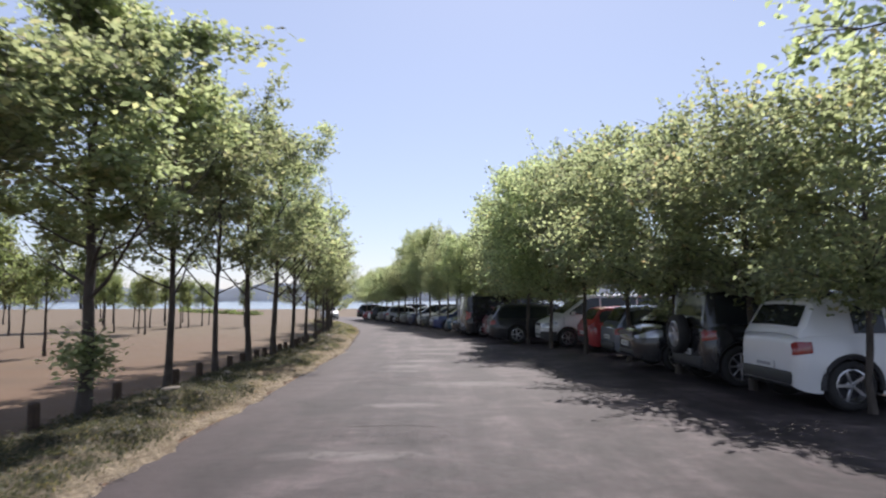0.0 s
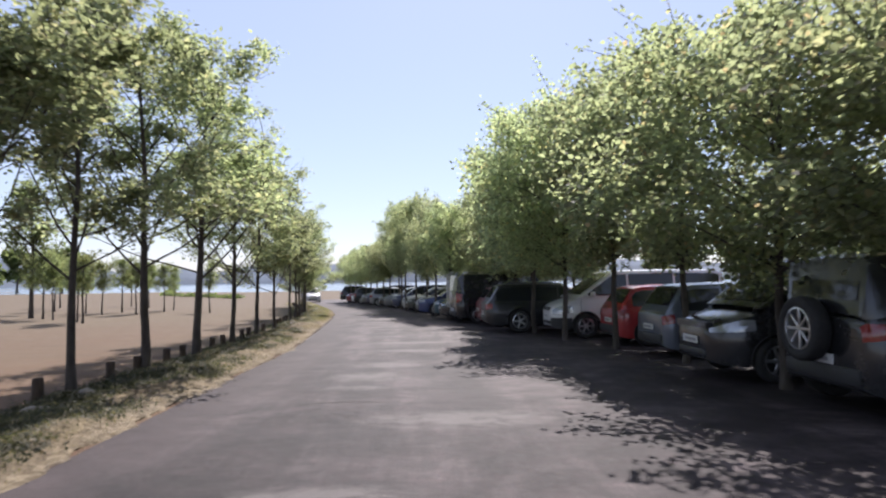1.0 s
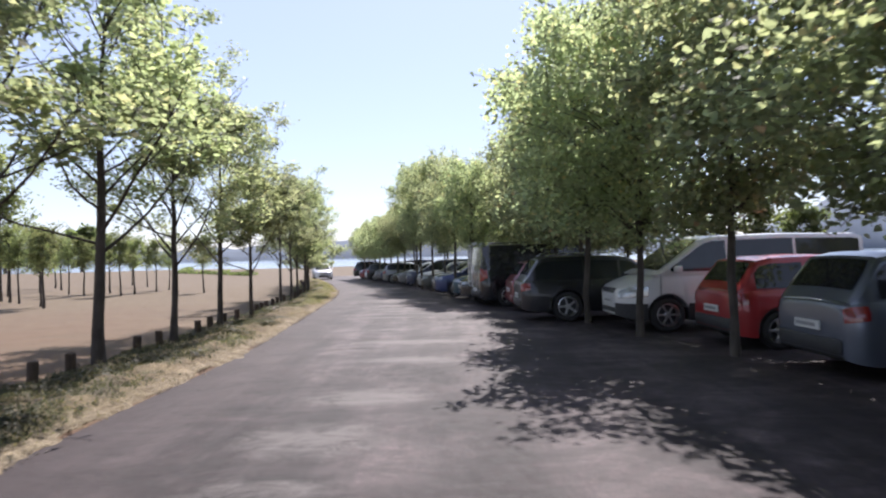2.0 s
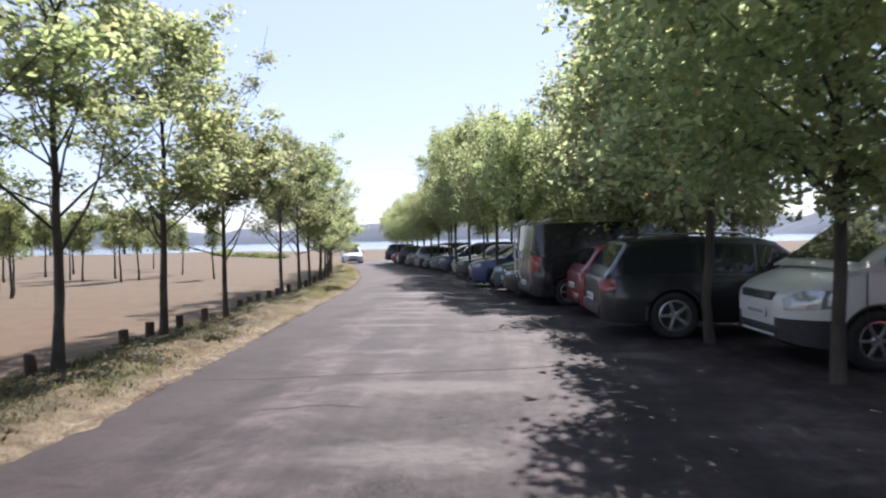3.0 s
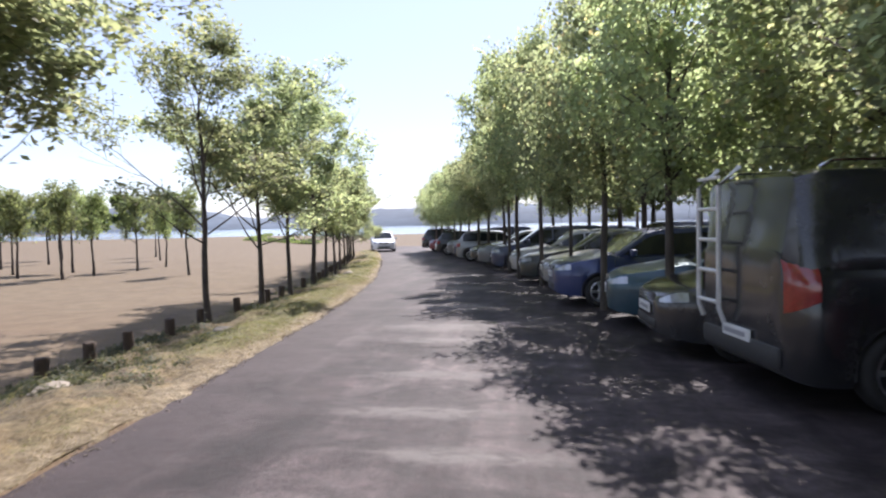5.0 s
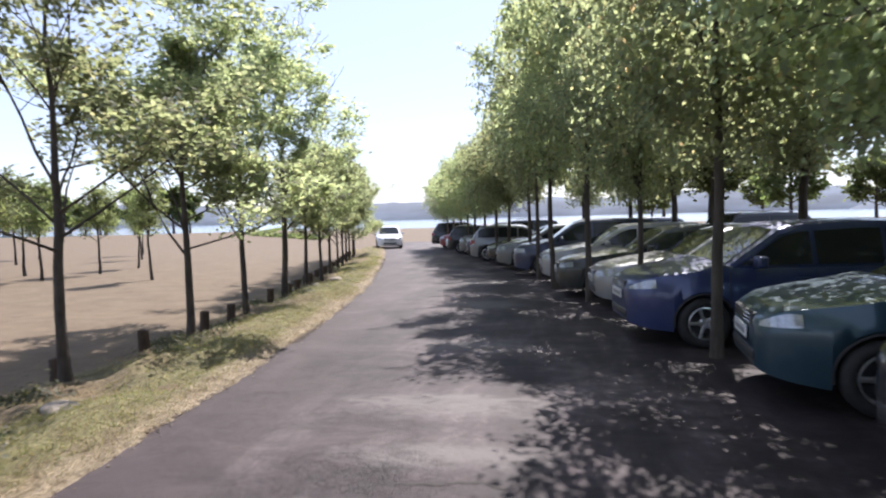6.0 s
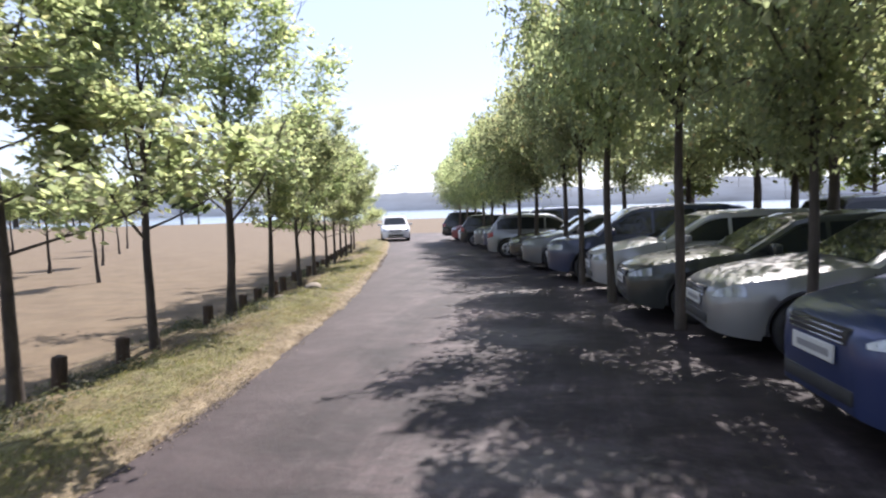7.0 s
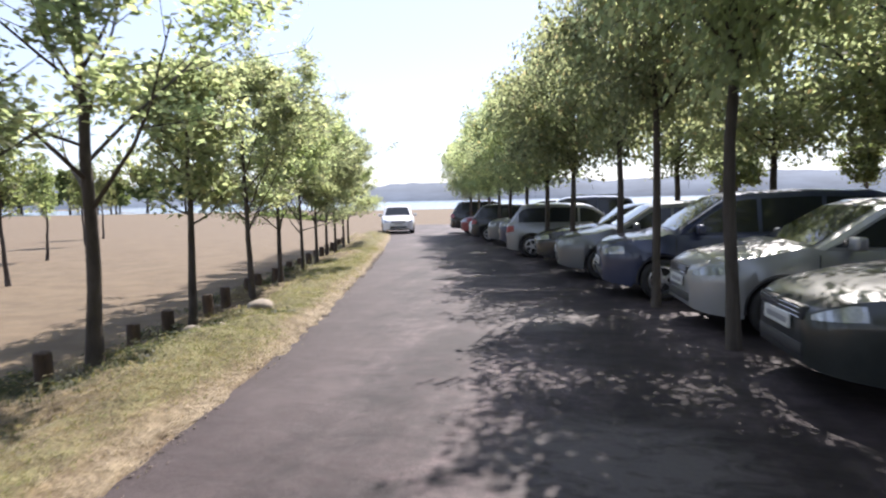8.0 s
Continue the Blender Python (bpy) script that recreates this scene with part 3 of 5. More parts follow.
def broad_leaves(name, centres, size, material, seed, flat=0.45):
    """A mesh of broad folded leaves with a drawn-out tip, one at each centre."""
    r = np.random.default_rng(seed)
    c = np.asarray(centres)
    n = len(c)
    nrm = r.normal(size=(n, 3))
    nrm[:, 2] = np.abs(nrm[:, 2]) + flat
    nrm /= np.linalg.norm(nrm, axis=1, keepdims=True)
    d = r.normal(size=(n, 3))
    d[:, 2] -= 0.7
    d -= (d * nrm).sum(1, keepdims=True) * nrm
    d /= np.linalg.norm(d, axis=1, keepdims=True) + 1e-9
    w = np.cross(nrm, d)
    k = (size * r.uniform(0.6, 1.3, n))[:, None]
    V = np.empty((n, 6, 3))
    for i, (along, across, lift) in enumerate(((-0.5, 0.0, 0.0), (-0.22, 0.52, 0.12), (0.22, 0.42, 0.10), (0.75, 0.0, -0.10), (0.22, -0.42, 0.10), (-0.22, -0.52, 0.12))):
        V[:, i] = c + d * k * along + w * k * across + nrm * k * lift
    i = np.arange(n)[:, None] * 6
    F = np.concatenate([i + np.array([t]) for t in ((0, 1, 2), (0, 2, 3), (0, 3, 4), (0, 4, 5))], axis=0)
    return tri_cloud(name, V.reshape(-1, 3), F, material)


def build_round_tree(name, seed, tall, bole, spread, trunk_r, clumps, leaf_n, leaf_size, bark, leaf_mat, lean=0.12, skirt=0.0):
    """A trunk that forks into many limbs, each ending in a clump of broad leaves; the clumps close into a lobed, rounded crown.
    skirt: metres by which the lowest clumps hang below the fork."""
    r = random.Random(seed)
    bm = bmesh.new()
    steps = 8
    top = bole + (tall - bole) * 0.62
    pts, x, y = [], 0.0, 0.0
    for i in range(steps + 1):
        if i:
            x += r.uniform(-lean, lean) * 0.3
            y += r.uniform(-lean, lean) * 0.3
        pts.append(Vector((x, y, top * i / steps - (0.15 if i == 0 else 0))))
    rad = [trunk_r * (1.4 if i == 0 else 1.0) * (1 - 0.8 * max(0.0, i / steps - 0.25)) for i in range(steps + 1)]
    tube(bm, pts, rad, 9)
    rr = np.random.default_rng(seed + 77)
    mid, half = (bole + tall) / 2, (tall - bole) / 2
    C = []
    per = leaf_n // clumps
    for k in range(clumps):
        f = (k + 0.5) / clumps
        up = 1.0 - 2.0 * f + r.uniform(-0.12, 0.12)                 # from the top of the crown down
        ring = math.sqrt(max(0.05, 1 - abs(min(1, up)) ** 2.4))
        a = k * 2.39996 + r.uniform(-0.35, 0.35)
        out = r.uniform(0.25, 0.62) if k % 3 == 0 else r.uniform(0.72, 1.0)
        lobe = 1 + 0.16 * math.sin(2 * a + seed) + 0.10 * math.sin(3 * a + 1.7 * seed)
        end = Vector((math.cos(a) * ring * out * spread * lobe, math.sin(a) * ring * out * spread * lobe, mid + up * half * (0.88 + 0.12 * out) * r.uniform(0.9, 1.06) - (skirt if up < -0.45 else 0)))
        z = max(bole * 0.92, min(top * 0.98, end.z - 0.35 * math.hypot(end.x, end.y) - r.uniform(0.1, 0.5)))
        i = min(int(z / top * steps), steps - 1)
        p = pts[i].lerp(pts[i + 1], z / top * steps - i)
        bend = p.lerp(end, 0.5) + Vector((r.uniform(-0.15, 0.15), r.uniform(-0.15, 0.15), r.uniform(0.0, 0.3)))
        q1, q2 = p.lerp(bend, 0.55), bend.lerp(end, 0.6)
        r0 = max(0.012, rad[i] * 0.42)
        tube(bm, [p, q1, bend, q2, end], [r0, r0 * 0.75, r0 * 0.55, r0 * 0.35, 0.005], 5, False)
        wide = spread * r.uniform(0.13, 0.21)
        m = int(per * r.uniform(0.7, 1.3))
        g = np.clip(rr.normal(size=(m, 3)), -1.6, 1.6) * np.array([wide, wide, wide * 0.7])
        g[:, 2] -= 0.22 * (g[:, 0] ** 2 + g[:, 1] ** 2) / wide
        C.append(g + np.array(tuple(end)))
        if out > 0.7:                                                # shoots that stand out of the crown
            for _ in range(2):
                way = Vector((end.x, end.y, (end.z - mid) * 0.9 + r.uniform(-0.2, 0.9))).normalized() + Vector((r.gauss(0, 0.35), r.gauss(0, 0.35), r.gauss(0, 0.3)))
                tip = end + way * wide * r.uniform(1.4, 2.2)
                tube(bm, [end, end.lerp(tip, 0.5), tip], [0.008, 0.006, 0.003], 4, False)
                u = rr.uniform(0.35, 1.05, (22, 1))
                C.append(np.array(tuple(end)) * (1 - u) + np.array(tuple(tip)) * u + rr.normal(size=(22, 3)) * 0.075)
        for _ in range(3):                                           # twigs inside the clump
            q = end + Vector((r.gauss(0, wide), r.gauss(0, wide), r.gauss(0, wide * 0.5)))
            tube(bm, [q2, q2.lerp(q, 0.6) + Vector((0, 0, 0.05)), q], [0.010, 0.007, 0.004], 4, False)
    C = np.concatenate(C)
    C = C[C[:, 2] > bole * 0.8 - skirt]
    tree = new(name)
    part("trunk", finish(bm, bark, "trunk", 60), bark, tree)
    part("crown", broad_leaves("crown", C, leaf_size, leaf_mat, seed), leaf_mat, tree)
    return tree


def crown_top(tree):
    """The height of a tree model, but for its last few leaves."""
    me = [c for c in tree.children if c.name.startswith("crown")][0].data
    co = np.empty(len(me.vertices) * 3, dtype=np.float32)
    me.vertices.foreach_get("co", co)
    return float(np.percentile(co[2::3], 99.6))


def build_tree(name, seed, tall, bole, spread, trunk_r, limbs, leaf_n, leaf_size, leafing, bark, leaf_mat, lean=0.15, low=0.0, round_top=False, sprout=False):
    """A tapered trunk with limbs and twigs, and a crown of single leaves round the twigs.
    leafing: the share of the twigs that carry leaves; round_top: a closed, rounded crown."""
    r = random.Random(seed)
    bm = bmesh.new()
    steps = 9
    top = tall * (0.74 if round_top else 0.88)
    sway = [(r.uniform(-lean, lean) * 0.5, r.uniform(-lean, lean) * 0.5) for _ in range(steps + 1)]
    pts, x, y = [], 0.0, 0.0
    for i in range(steps + 1):
        f = i / steps
        if i:
            x += sway[i][0] * 0.5
            y += sway[i][1] * 0.5
        pts.append(Vector((x, y, top * f - (0.15 if i == 0 else 0))))
    rad = [trunk_r * (1.35 if i == 0 else 1.0) * (1 - 0.88 * (i / steps) ** 0.9) + 0.012 for i in range(steps + 1)]
    tube(bm, pts, rad, 9)

    def on_trunk(z):
        f = max(0, min(1, z / top)) * steps
        i = min(int(f), steps - 1)
        return pts[i].lerp(pts[i + 1], f - i), rad[i] + (rad[i + 1] - rad[i]) * (f - i)

    twigs = []

    def branch(p, d, length, r0, level):
        n = 5
        q, ps, rs = Vector(p), [Vector(p)], [r0]
        d = Vector(d).normalized()
        for i in range(n):
            d = (d + Vector((r.uniform(-1, 1), r.uniform(-1, 1), r.uniform(-0.6, 1.0))) * 0.16 + Vector((0, 0, 0.05))).normalized()
            q = q + d * length / n
            ps.append(q.copy())
            rs.append(max(0.004, r0 * (1 - 0.8 * (i + 1) / n)))
        tube(bm, ps, rs, 6 if level == 0 else 4, False)
        if level < 2:
            for k in range(r.randint(3, 5) if level == 0 else r.randint(2, 3)):
                f = r.uniform(0.25, 0.98)
                i = min(int(f * n), n - 1)
                side = Vector((r.uniform(-1, 1), r.uniform(-1, 1), r.uniform(-0.35, 0.7)))
                nd = (ps[i + 1] - ps[i]).normalized() * 0.7 + side.normalized() * 0.9
                branch(ps[i].lerp(ps[i + 1], f * n - i), nd, length * r.uniform(0.35, 0.6), rs[i] * 0.55, level + 1)
        if level >= 1:
            twigs.append(ps)

    for k in range(limbs):
        f = (k + 0.5) / limbs
        z = bole + (top - bole) * (f ** 1.1) * 0.97
        p, tr = on_trunk(z)
        a = k * 2.4 + r.uniform(-0.5, 0.5)
        if round_top:
            reach = spread * math.sqrt(max(0.05, 1 - (2 * f - 0.85) ** 2 * 0.75)) * r.uniform(0.75, 1.1)
            rise = 0.25 + 0.7 * f
        else:
            reach = spread * (1.05 - 0.55 * f) * r.uniform(0.7, 1.15)
            rise = (0.95 + 0.9 * f) * (0.35 if k % 3 == 1 else 1.0)
        branch(p, (math.cos(a), math.sin(a), rise), reach * math.sqrt(1 + rise * rise) * 0.8, max(0.012, tr * 0.45), 0)
    # the leader's own twigs
    for k in range(5):
        branch(pts[-1], (r.uniform(-0.5, 0.5), r.uniform(-0.5, 0.5), 1), tall * 0.14, rad[-1] * 0.8, 1)
    trunk_me = finish(bm, bark, "trunk", 60)
    rr = np.random.default_rng(seed + 77)
    leafy = [t for t in twigs if r.random() < leafing]
    per = max(1, int(leaf_n / max(1, len(leafy))))
    C = []
    for t in leafy:
        a = np.array([tuple(v) for v in t])
        u = 0.4 + (len(a) - 1.4) * rr.uniform(0, 1, per) ** 0.45
        i = np.minimum(u.astype(int), len(a) - 2)
        c = a[i] + (a[i + 1] - a[i]) * (u - i)[:, None]
        C.append(c + rr.normal(size=c.shape) * np.array([0.12, 0.12, 0.09]) * rr.uniform(0.65, 1.4) * (1.1 if round_top else 1.0))
    C = np.concatenate(C)
    if sprout:                                          # shoots low on the trunk
        c = rr.normal(size=(700, 3)) * np.array([0.15, 0.15, 0.2]) + np.array([0, 0, 1.05])
        C = np.concatenate([C, c])
    C = C[C[:, 2] > bole * 0.78 + low] if not sprout else C
    crown_me = leaves("crown", C, leaf_size, leaf_mat, seed)
    tree = new(name)
    part("trunk", trunk_me, bark, tree)
    part("crown", crown_me, leaf_mat, tree)
    return tree


def put(ob, x, y, turn=0.0, scale=1.0, first=True, dz=0.0, sz=None):
    """The thing, or a copy of it, standing on the ground at x, y."""
    m = pose(x, y, height(x, y) + dz, 0, 0, turn)
    if first:
        ob.matrix_world = m
        made = ob
    else:
        made = copy_thing(ob, m)
    made.scale = (scale, scale, sz or scale)
    return made


# roadside ashes in a row behind the verge: y, x, model, turn, height, width against the model
ASH = [build_tree("roadside_ash", 11, 6.6, 1.85, 2.7, 0.072, 17, 23000, 0.059, 0.74, M_BARK_ROAD, M_LEAF_ROAD, 0.12, sprout=True),
       build_tree("roadside_ash", 23, 6.2, 1.9, 2.4, 0.058, 16, 16500, 0.057, 0.66, M_BARK_ROAD, M_LEAF_ROAD, 0.10),
       build_tree("roadside_ash", 37, 6.4, 1.85, 2.3, 0.060, 18, 11000, 0.055, 0.46, M_BARK_ROAD, M_LEAF_ROAD, 0.16),
       build_tree("roadside_ash", 41, 5.6, 1.6, 2.4, 0.058, 16, 18500, 0.058, 0.72, M_BARK_ROAD, M_LEAF_ROAD, 0.08),
       build_tree("roadside_ash", 59, 4.0, 1.4, 1.2, 0.056, 10, 8000, 0.056, 0.9, M_BARK_ROAD, M_LEAF_ROAD, 0.06, round_top=True)]
ASH_TOP = [crown_top(t) for t in ASH]
ASH_LABEL = ["tall leafy roadside ash with shoots low on its dark trunk", "tall open-crowned roadside ash with grey-green leaves",
             "half-bare roadside ash with thin upright twigs", "leafy roadside ash with a full green crown", "small round-crowned roadside ash beside the posts"]
ASH_ROW = [(6.7, -6.2, 3, 40, 7.4, 1.45), (9.4, -5.25, 0, 0, 7.6, 1.3), (12.7, -5.45, 1, 70, 7.6, 1.2), (15.3, -5.4, 1, 200, 7.4, 1.1), (17.9, -5.4, 2, 200, 8.0, 1.35), (20.6, -5.4, 2, 60, 7.9, 1.5), (23.55, -5.5, 2, 0, 6.8, 1.15), (26.5, -5.62, 1, 130, 6.8, 1.15),
           (29.55, -5.77, 3, 80, 6.2, 1.0), (35.5, -6.5, 2, 140, 5.8, 0.95), (38.5, -6.9, 3, 200, 6.0, 1.0), (40.85, -7.17, 1, 250, 6.0, 0.95), (43.05, -7.38, 2, 10, 6.6, 1.15), (45.2, -7.75, 4, 60, 3.6, 0.95),
           (47.7, -8.25, 1, 300, 4.8, 0.84), (49.7, -8.7, 3, 120, 4.9, 0.84), (51.8, -9.2, 3, 220, 4.4, 0.72), (53.8, -9.7, 3, 300, 4.8, 0.75), (55.8, -10.2, 3, 30, 4.9, 0.75), (58.0, -10.8, 3, 170, 4.8, 0.75),
           (60.3, -11.4, 3, 260, 4.8, 0.75), (62.5, -12.0, 3, 90, 4.8, 0.75)]
used = set()
for y, x, k, turn, tall, wide in ASH_ROW:
    t = put(ASH[k], x, y, turn, wide, k not in used, sz=tall / ASH_TOP[k])
    used.add(k)
    tagged(t, ASH_LABEL[k], "tree", "roadside trees")

# mulberries over the parked cars, one at nearly every bay: y, model, metres behind the row's line, width, height
MUL = [build_round_tree("car_park_mulberry", 101, 6.0, 1.9, 1.9, 0.062, 48, 16500, 0.072, M_BARK_PARK, M_LEAF_PARK, 0.10),
       build_round_tree("car_park_mulberry", 113, 6.0, 2.0, 1.8, 0.052, 42, 15000, 0.072, M_BARK_PARK, M_LEAF_PARK, 0.14),
       build_round_tree("car_park_mulberry", 127, 6.0, 2.1, 1.85, 0.060, 45, 15500, 0.072, M_BARK_PARK, M_LEAF_PARK, 0.12),
       build_round_tree("car_park_mulberry", 163, 6.0, 2.7, 1.95, 0.085, 42, 16500, 0.074, M_BARK_PARK, M_LEAF_PARK, 0.12),
       build_round_tree("car_park_mulberry", 179, 6.0, 2.6, 1.85, 0.085, 38, 15500, 0.074, M_BARK_PARK, M_LEAF_PARK, 0.16)]
HIGH = build_round_tree("car_park_mulberry", 139, 6.4, 4.1, 2.1, 0.09, 26, 2600, 0.09, M_BARK_PARK, M_LEAF_PARK, 0.12)
MUL_TOP = [crown_top(t) for t in MUL]
MUL_ROW = [(8.9, 1, 0.9, 0.95, 5.0), (11.4, 2, 0.7, 1.05, 5.4), (14.0, 0, 0.6, 1.08, 5.9), (17.05, 1, 0.75, 1.15, 6.4), (19.75, 2, 0.55, 1.05, 6.7), (22.35, 0, 0.4, 1.06, 6.9), (25.0, 1, 0.65, 1.25, 7.3), (27.6, 2, 1.6, 1.12, 7.2), (30.15, 1, 2.0, 1.0, 6.4), (32.35, 0, 2.0, 1.0, 6.2), (34.5, 4, 0.75, 0.74, 5.4),
           (37.0, 3, 0.75, 0.72, 6.0), (39.6, 4, 0.8, 0.52, 5.2), (42.1, 3, 0.6, 0.7, 6.9), (44.5, 4, 0.4, 0.72, 7.0), (47.1, 3, 0.55, 0.66, 6.6), (49.7, 4, 0.8, 0.7, 6.2), (52.4, 3, 0.7, 0.76, 5.5), (54.8, 4, 0.7, 0.78, 5.4), (57.2, 3, 0.7, 0.75, 5.3), (59.7, 4, 0.7, 0.78, 5.2),
           (62.2, 3, 0.7, 0.76, 5.1), (64.7, 4, 0.7, 0.76, 5.0), (67.2, 3, 0.7, 0.76, 5.1), (69.6, 4, 0.7, 0.76, 5.0)]
used = set()
for i, (y, k, dx, wide, tall) in enumerate(MUL_ROW):
    t = put(MUL[k], row_front(y) + dx, y, i * 67 % 360, wide, k not in used, sz=tall / MUL_TOP[k])
    used.add(k)
    tagged(t, "broad green mulberry tree shading the parked cars", "tree", "car park trees")
tagged(put(HIGH, 5.1, 5.7, 200), "high-branched mulberry tree overhanging the road", "tree", "car park trees")

# a second line of trees behind the cars
BUSH = build_tree("round_bush_tree", 151, 3.6, 1.5, 1.5, 0.10, 11, 5200, 0.10, 1.0, M_BARK_PARK, M_LEAF_BUSH, 0.08, round_top=True)
for i, (dx, y, s) in enumerate([(13.5, 36, 1.3), (13.1, 46, 1.3), (13.4, 56, 1.3), (13.0, 68, 1.25), (7.0, 50.6, 1.45), (22, 62, 1.3), (24, 74, 1.4), (30, 52, 1.4), (22.5, 96, 2.3), (42, 80, 1.8)]):
    t = put(BUSH, row_front(y) + dx, y + dx * 0.2, i * 77 % 360, s, i == 0)
    tagged(t, "round dark green bushy tree behind the car park", "tree", "back row trees")

for i in range(12):
    y = 8.0 + 1.9 * i
    k = i % 3
    t = put(MUL[k], row_front(min(y, 78)) + 13.4 + (5.8 if i % 2 else 0.0), y + 2.5, i * 101 % 360, 0.95 + 0.12 * math.sin(i * 1.7), False, sz=(5.4 + 0.5 * math.sin(i * 2.3)) / MUL_TOP[k])
    tagged(t, "broad green mulberry tree in a row behind the cars", "tree", "back row trees")

for i, (y, k, wide, tall) in enumerate([(31.5, 0, 1.0, 6.4), (34.6, 2, 1.05, 6.2), (37.2, 1, 1.1, 6.4), (40.2, 3, 1.1, 6.8), (43.4, 4, 1.1, 6.8), (46.2, 3, 1.15, 7.0), (49.4, 4, 1.1, 6.6), (53.0, 3, 1.0, 6.2), (56.6, 4, 1.0, 6.0)]):
    t = put(MUL[k], row_front(y) + 5.0 + 0.3 * math.sin(i * 2.1), y, i * 131 % 360, wide, False, sz=tall / MUL_TOP[k])
    tagged(t, "broad green mulberry tree between two rows of cars", "tree", "back row trees")

# young trees scattered over the field
YOUNG = [build_tree("field_sapling", 201, 3.4, 1.25, 0.95, 0.05, 11, 3400, 0.062, 0.75, M_BARK_ROAD, M_LEAF_FIELD, 0.12),
         build_tree("field_sapling", 213, 3.0, 1.3, 0.85, 0.045, 10, 2300, 0.062, 0.6, M_BARK_ROAD, M_LEAF_FIELD, 0.2)]
used = set()
for i, (x, y, k, s) in enumerate([(-16.9, 25.7, 0, 1.05), (-13.5, 21.7, 1, 1.1), (-17.4, 37.3, 0, 1.0), (-18.4, 38.6, 1, 0.95), (-15.3, 49.6, 1, 1.05), (-19.4, 47.4, 1, 1.1), (-19.7, 49.5, 0, 1.0), (-19.8, 52.6, 0, 1.0),
                                  (-22.0, 48.0, 0, 1.0), (-22.4, 51.6, 0, 1.1), (-24.3, 50.2, 1, 1.0), (-20.5, 56.0, 1, 1.0), (-29.0, 54.4, 0, 1.2), (-27.0, 48.5, 0, 1.1), (-31, 60, 0, 1.2), (-36, 67, 0, 1.3),
                                  (-31, 71, 1, 1.2), (-40, 58, 0, 1.2), (-26, 64, 1, 1.1), (-46, 70, 0, 1.3), (-22.4, 42.2, 0, 1.1), (-21.2, 41.2, 1, 1.0), (-30, 41, 0, 1.15), (-24.5, 36, 0, 1.1), (-35, 48, 0, 1.2), (-23.9, 43.5, 0, 2.3), (-13.2, 18.4, 1, 1.25), (-14.6, 20.6, 0, 1.2)]):
    t = put(YOUNG[k], x, y, i * 83 % 360, s, k not in used)
    used.add(k)
    tagged(t, "slender young tree with a thin crown in the dry field", "tree", "field saplings")

# taller dark wood at the field's far side
FAR_TREE = build_tree("far_tree", 157, 3.6, 0.7, 1.7, 0.10, 11, 3000, 0.24, 1.0, M_BARK_PARK, M_LEAF_BUSH, 0.08, round_top=True)
for i in range(34):
    x, y = -118 - 7 * i + 6 * math.sin(i * 2.1), 205 + 2.5 * i + 12 * math.cos(i * 1.3)
    t = put(FAR_TREE, x, y, i * 47 % 360, 3.3 + 0.7 * math.sin(i * 1.9), i == 0)
    tagged(t, "dark green tree at the far edge of the field", "tree", "far wood")

# ---- posts ----
def build_post(seed):
    r = random.Random(seed)
    bm = bmesh.new()
    n = 12
    rings = []
    for z, k in ((-0.25, 1.0), (0.0, 1.03), (0.2, 1.0), (0.36, 0.99), (0.385, 0.9), (0.39, 0.5)):
        rings.append([bm.verts.new((0.078 * k * (1 + 0.05 * math.sin(3 * a + seed)) * math.cos(a), 0.078 * k * (1 + 0.04 * math.cos(2 * a)) * math.sin(a), z + (r.uniform(-0.008, 0.008) if z > 0.3 else 0)))
                      for a in (2 * math.pi * i / n for i in range(n))])
    for a, b in zip(rings, rings[1:]):
        for i in range(n):
            bm.faces.new((a[i], a[(i + 1) % n], b[(i + 1) % n], b[i]))
    bm.faces.new(rings[-1])
    return finish(bm, M_POST, "bollard_post", 50)


POSTS = [build_post(s) for s in (1, 2, 3)]
POST_Y = [6.6, 8.8, 11.0, 13.4, 14.7, 16.8, 17.8, 19.2, 20.1, 22.3, 23.3, 25.6, 26.5, 27.8, 29.1, 31.4, 32.3, 33.2, 34.4, 35.6, 37.4, 39.2, 40.25, 42.6, 44.0, 44.8, 46.25, 47.0, 48.2, 48.9]
POST_Y += [50.2 + 1.3 * i for i in range(11)]
for i, y in enumerate(POST_Y):
    x = float(np.interp(y, [5, 15, 20, 24.5, 27.7, 31, 34, 38, 40, 42.5, 44.5, 46.6, 53, 66], [-5.6, -5.55, -5.55, -5.72, -5.98, -6.2, -6.5, -7.0, -7.15, -7.5, -7.75, -8.25, -9.75, -13.3]))
    ob = new("bollard_post", POSTS[i % 3])
    ob.matrix_world = pose(x, y, height(x, y), 3 * math.sin(i * 1.7), 3 * math.cos(i * 2.9), i * 50)
    tagged(ob, "short dark weathered wooden post at the field's edge", "post", "row of wooden posts")


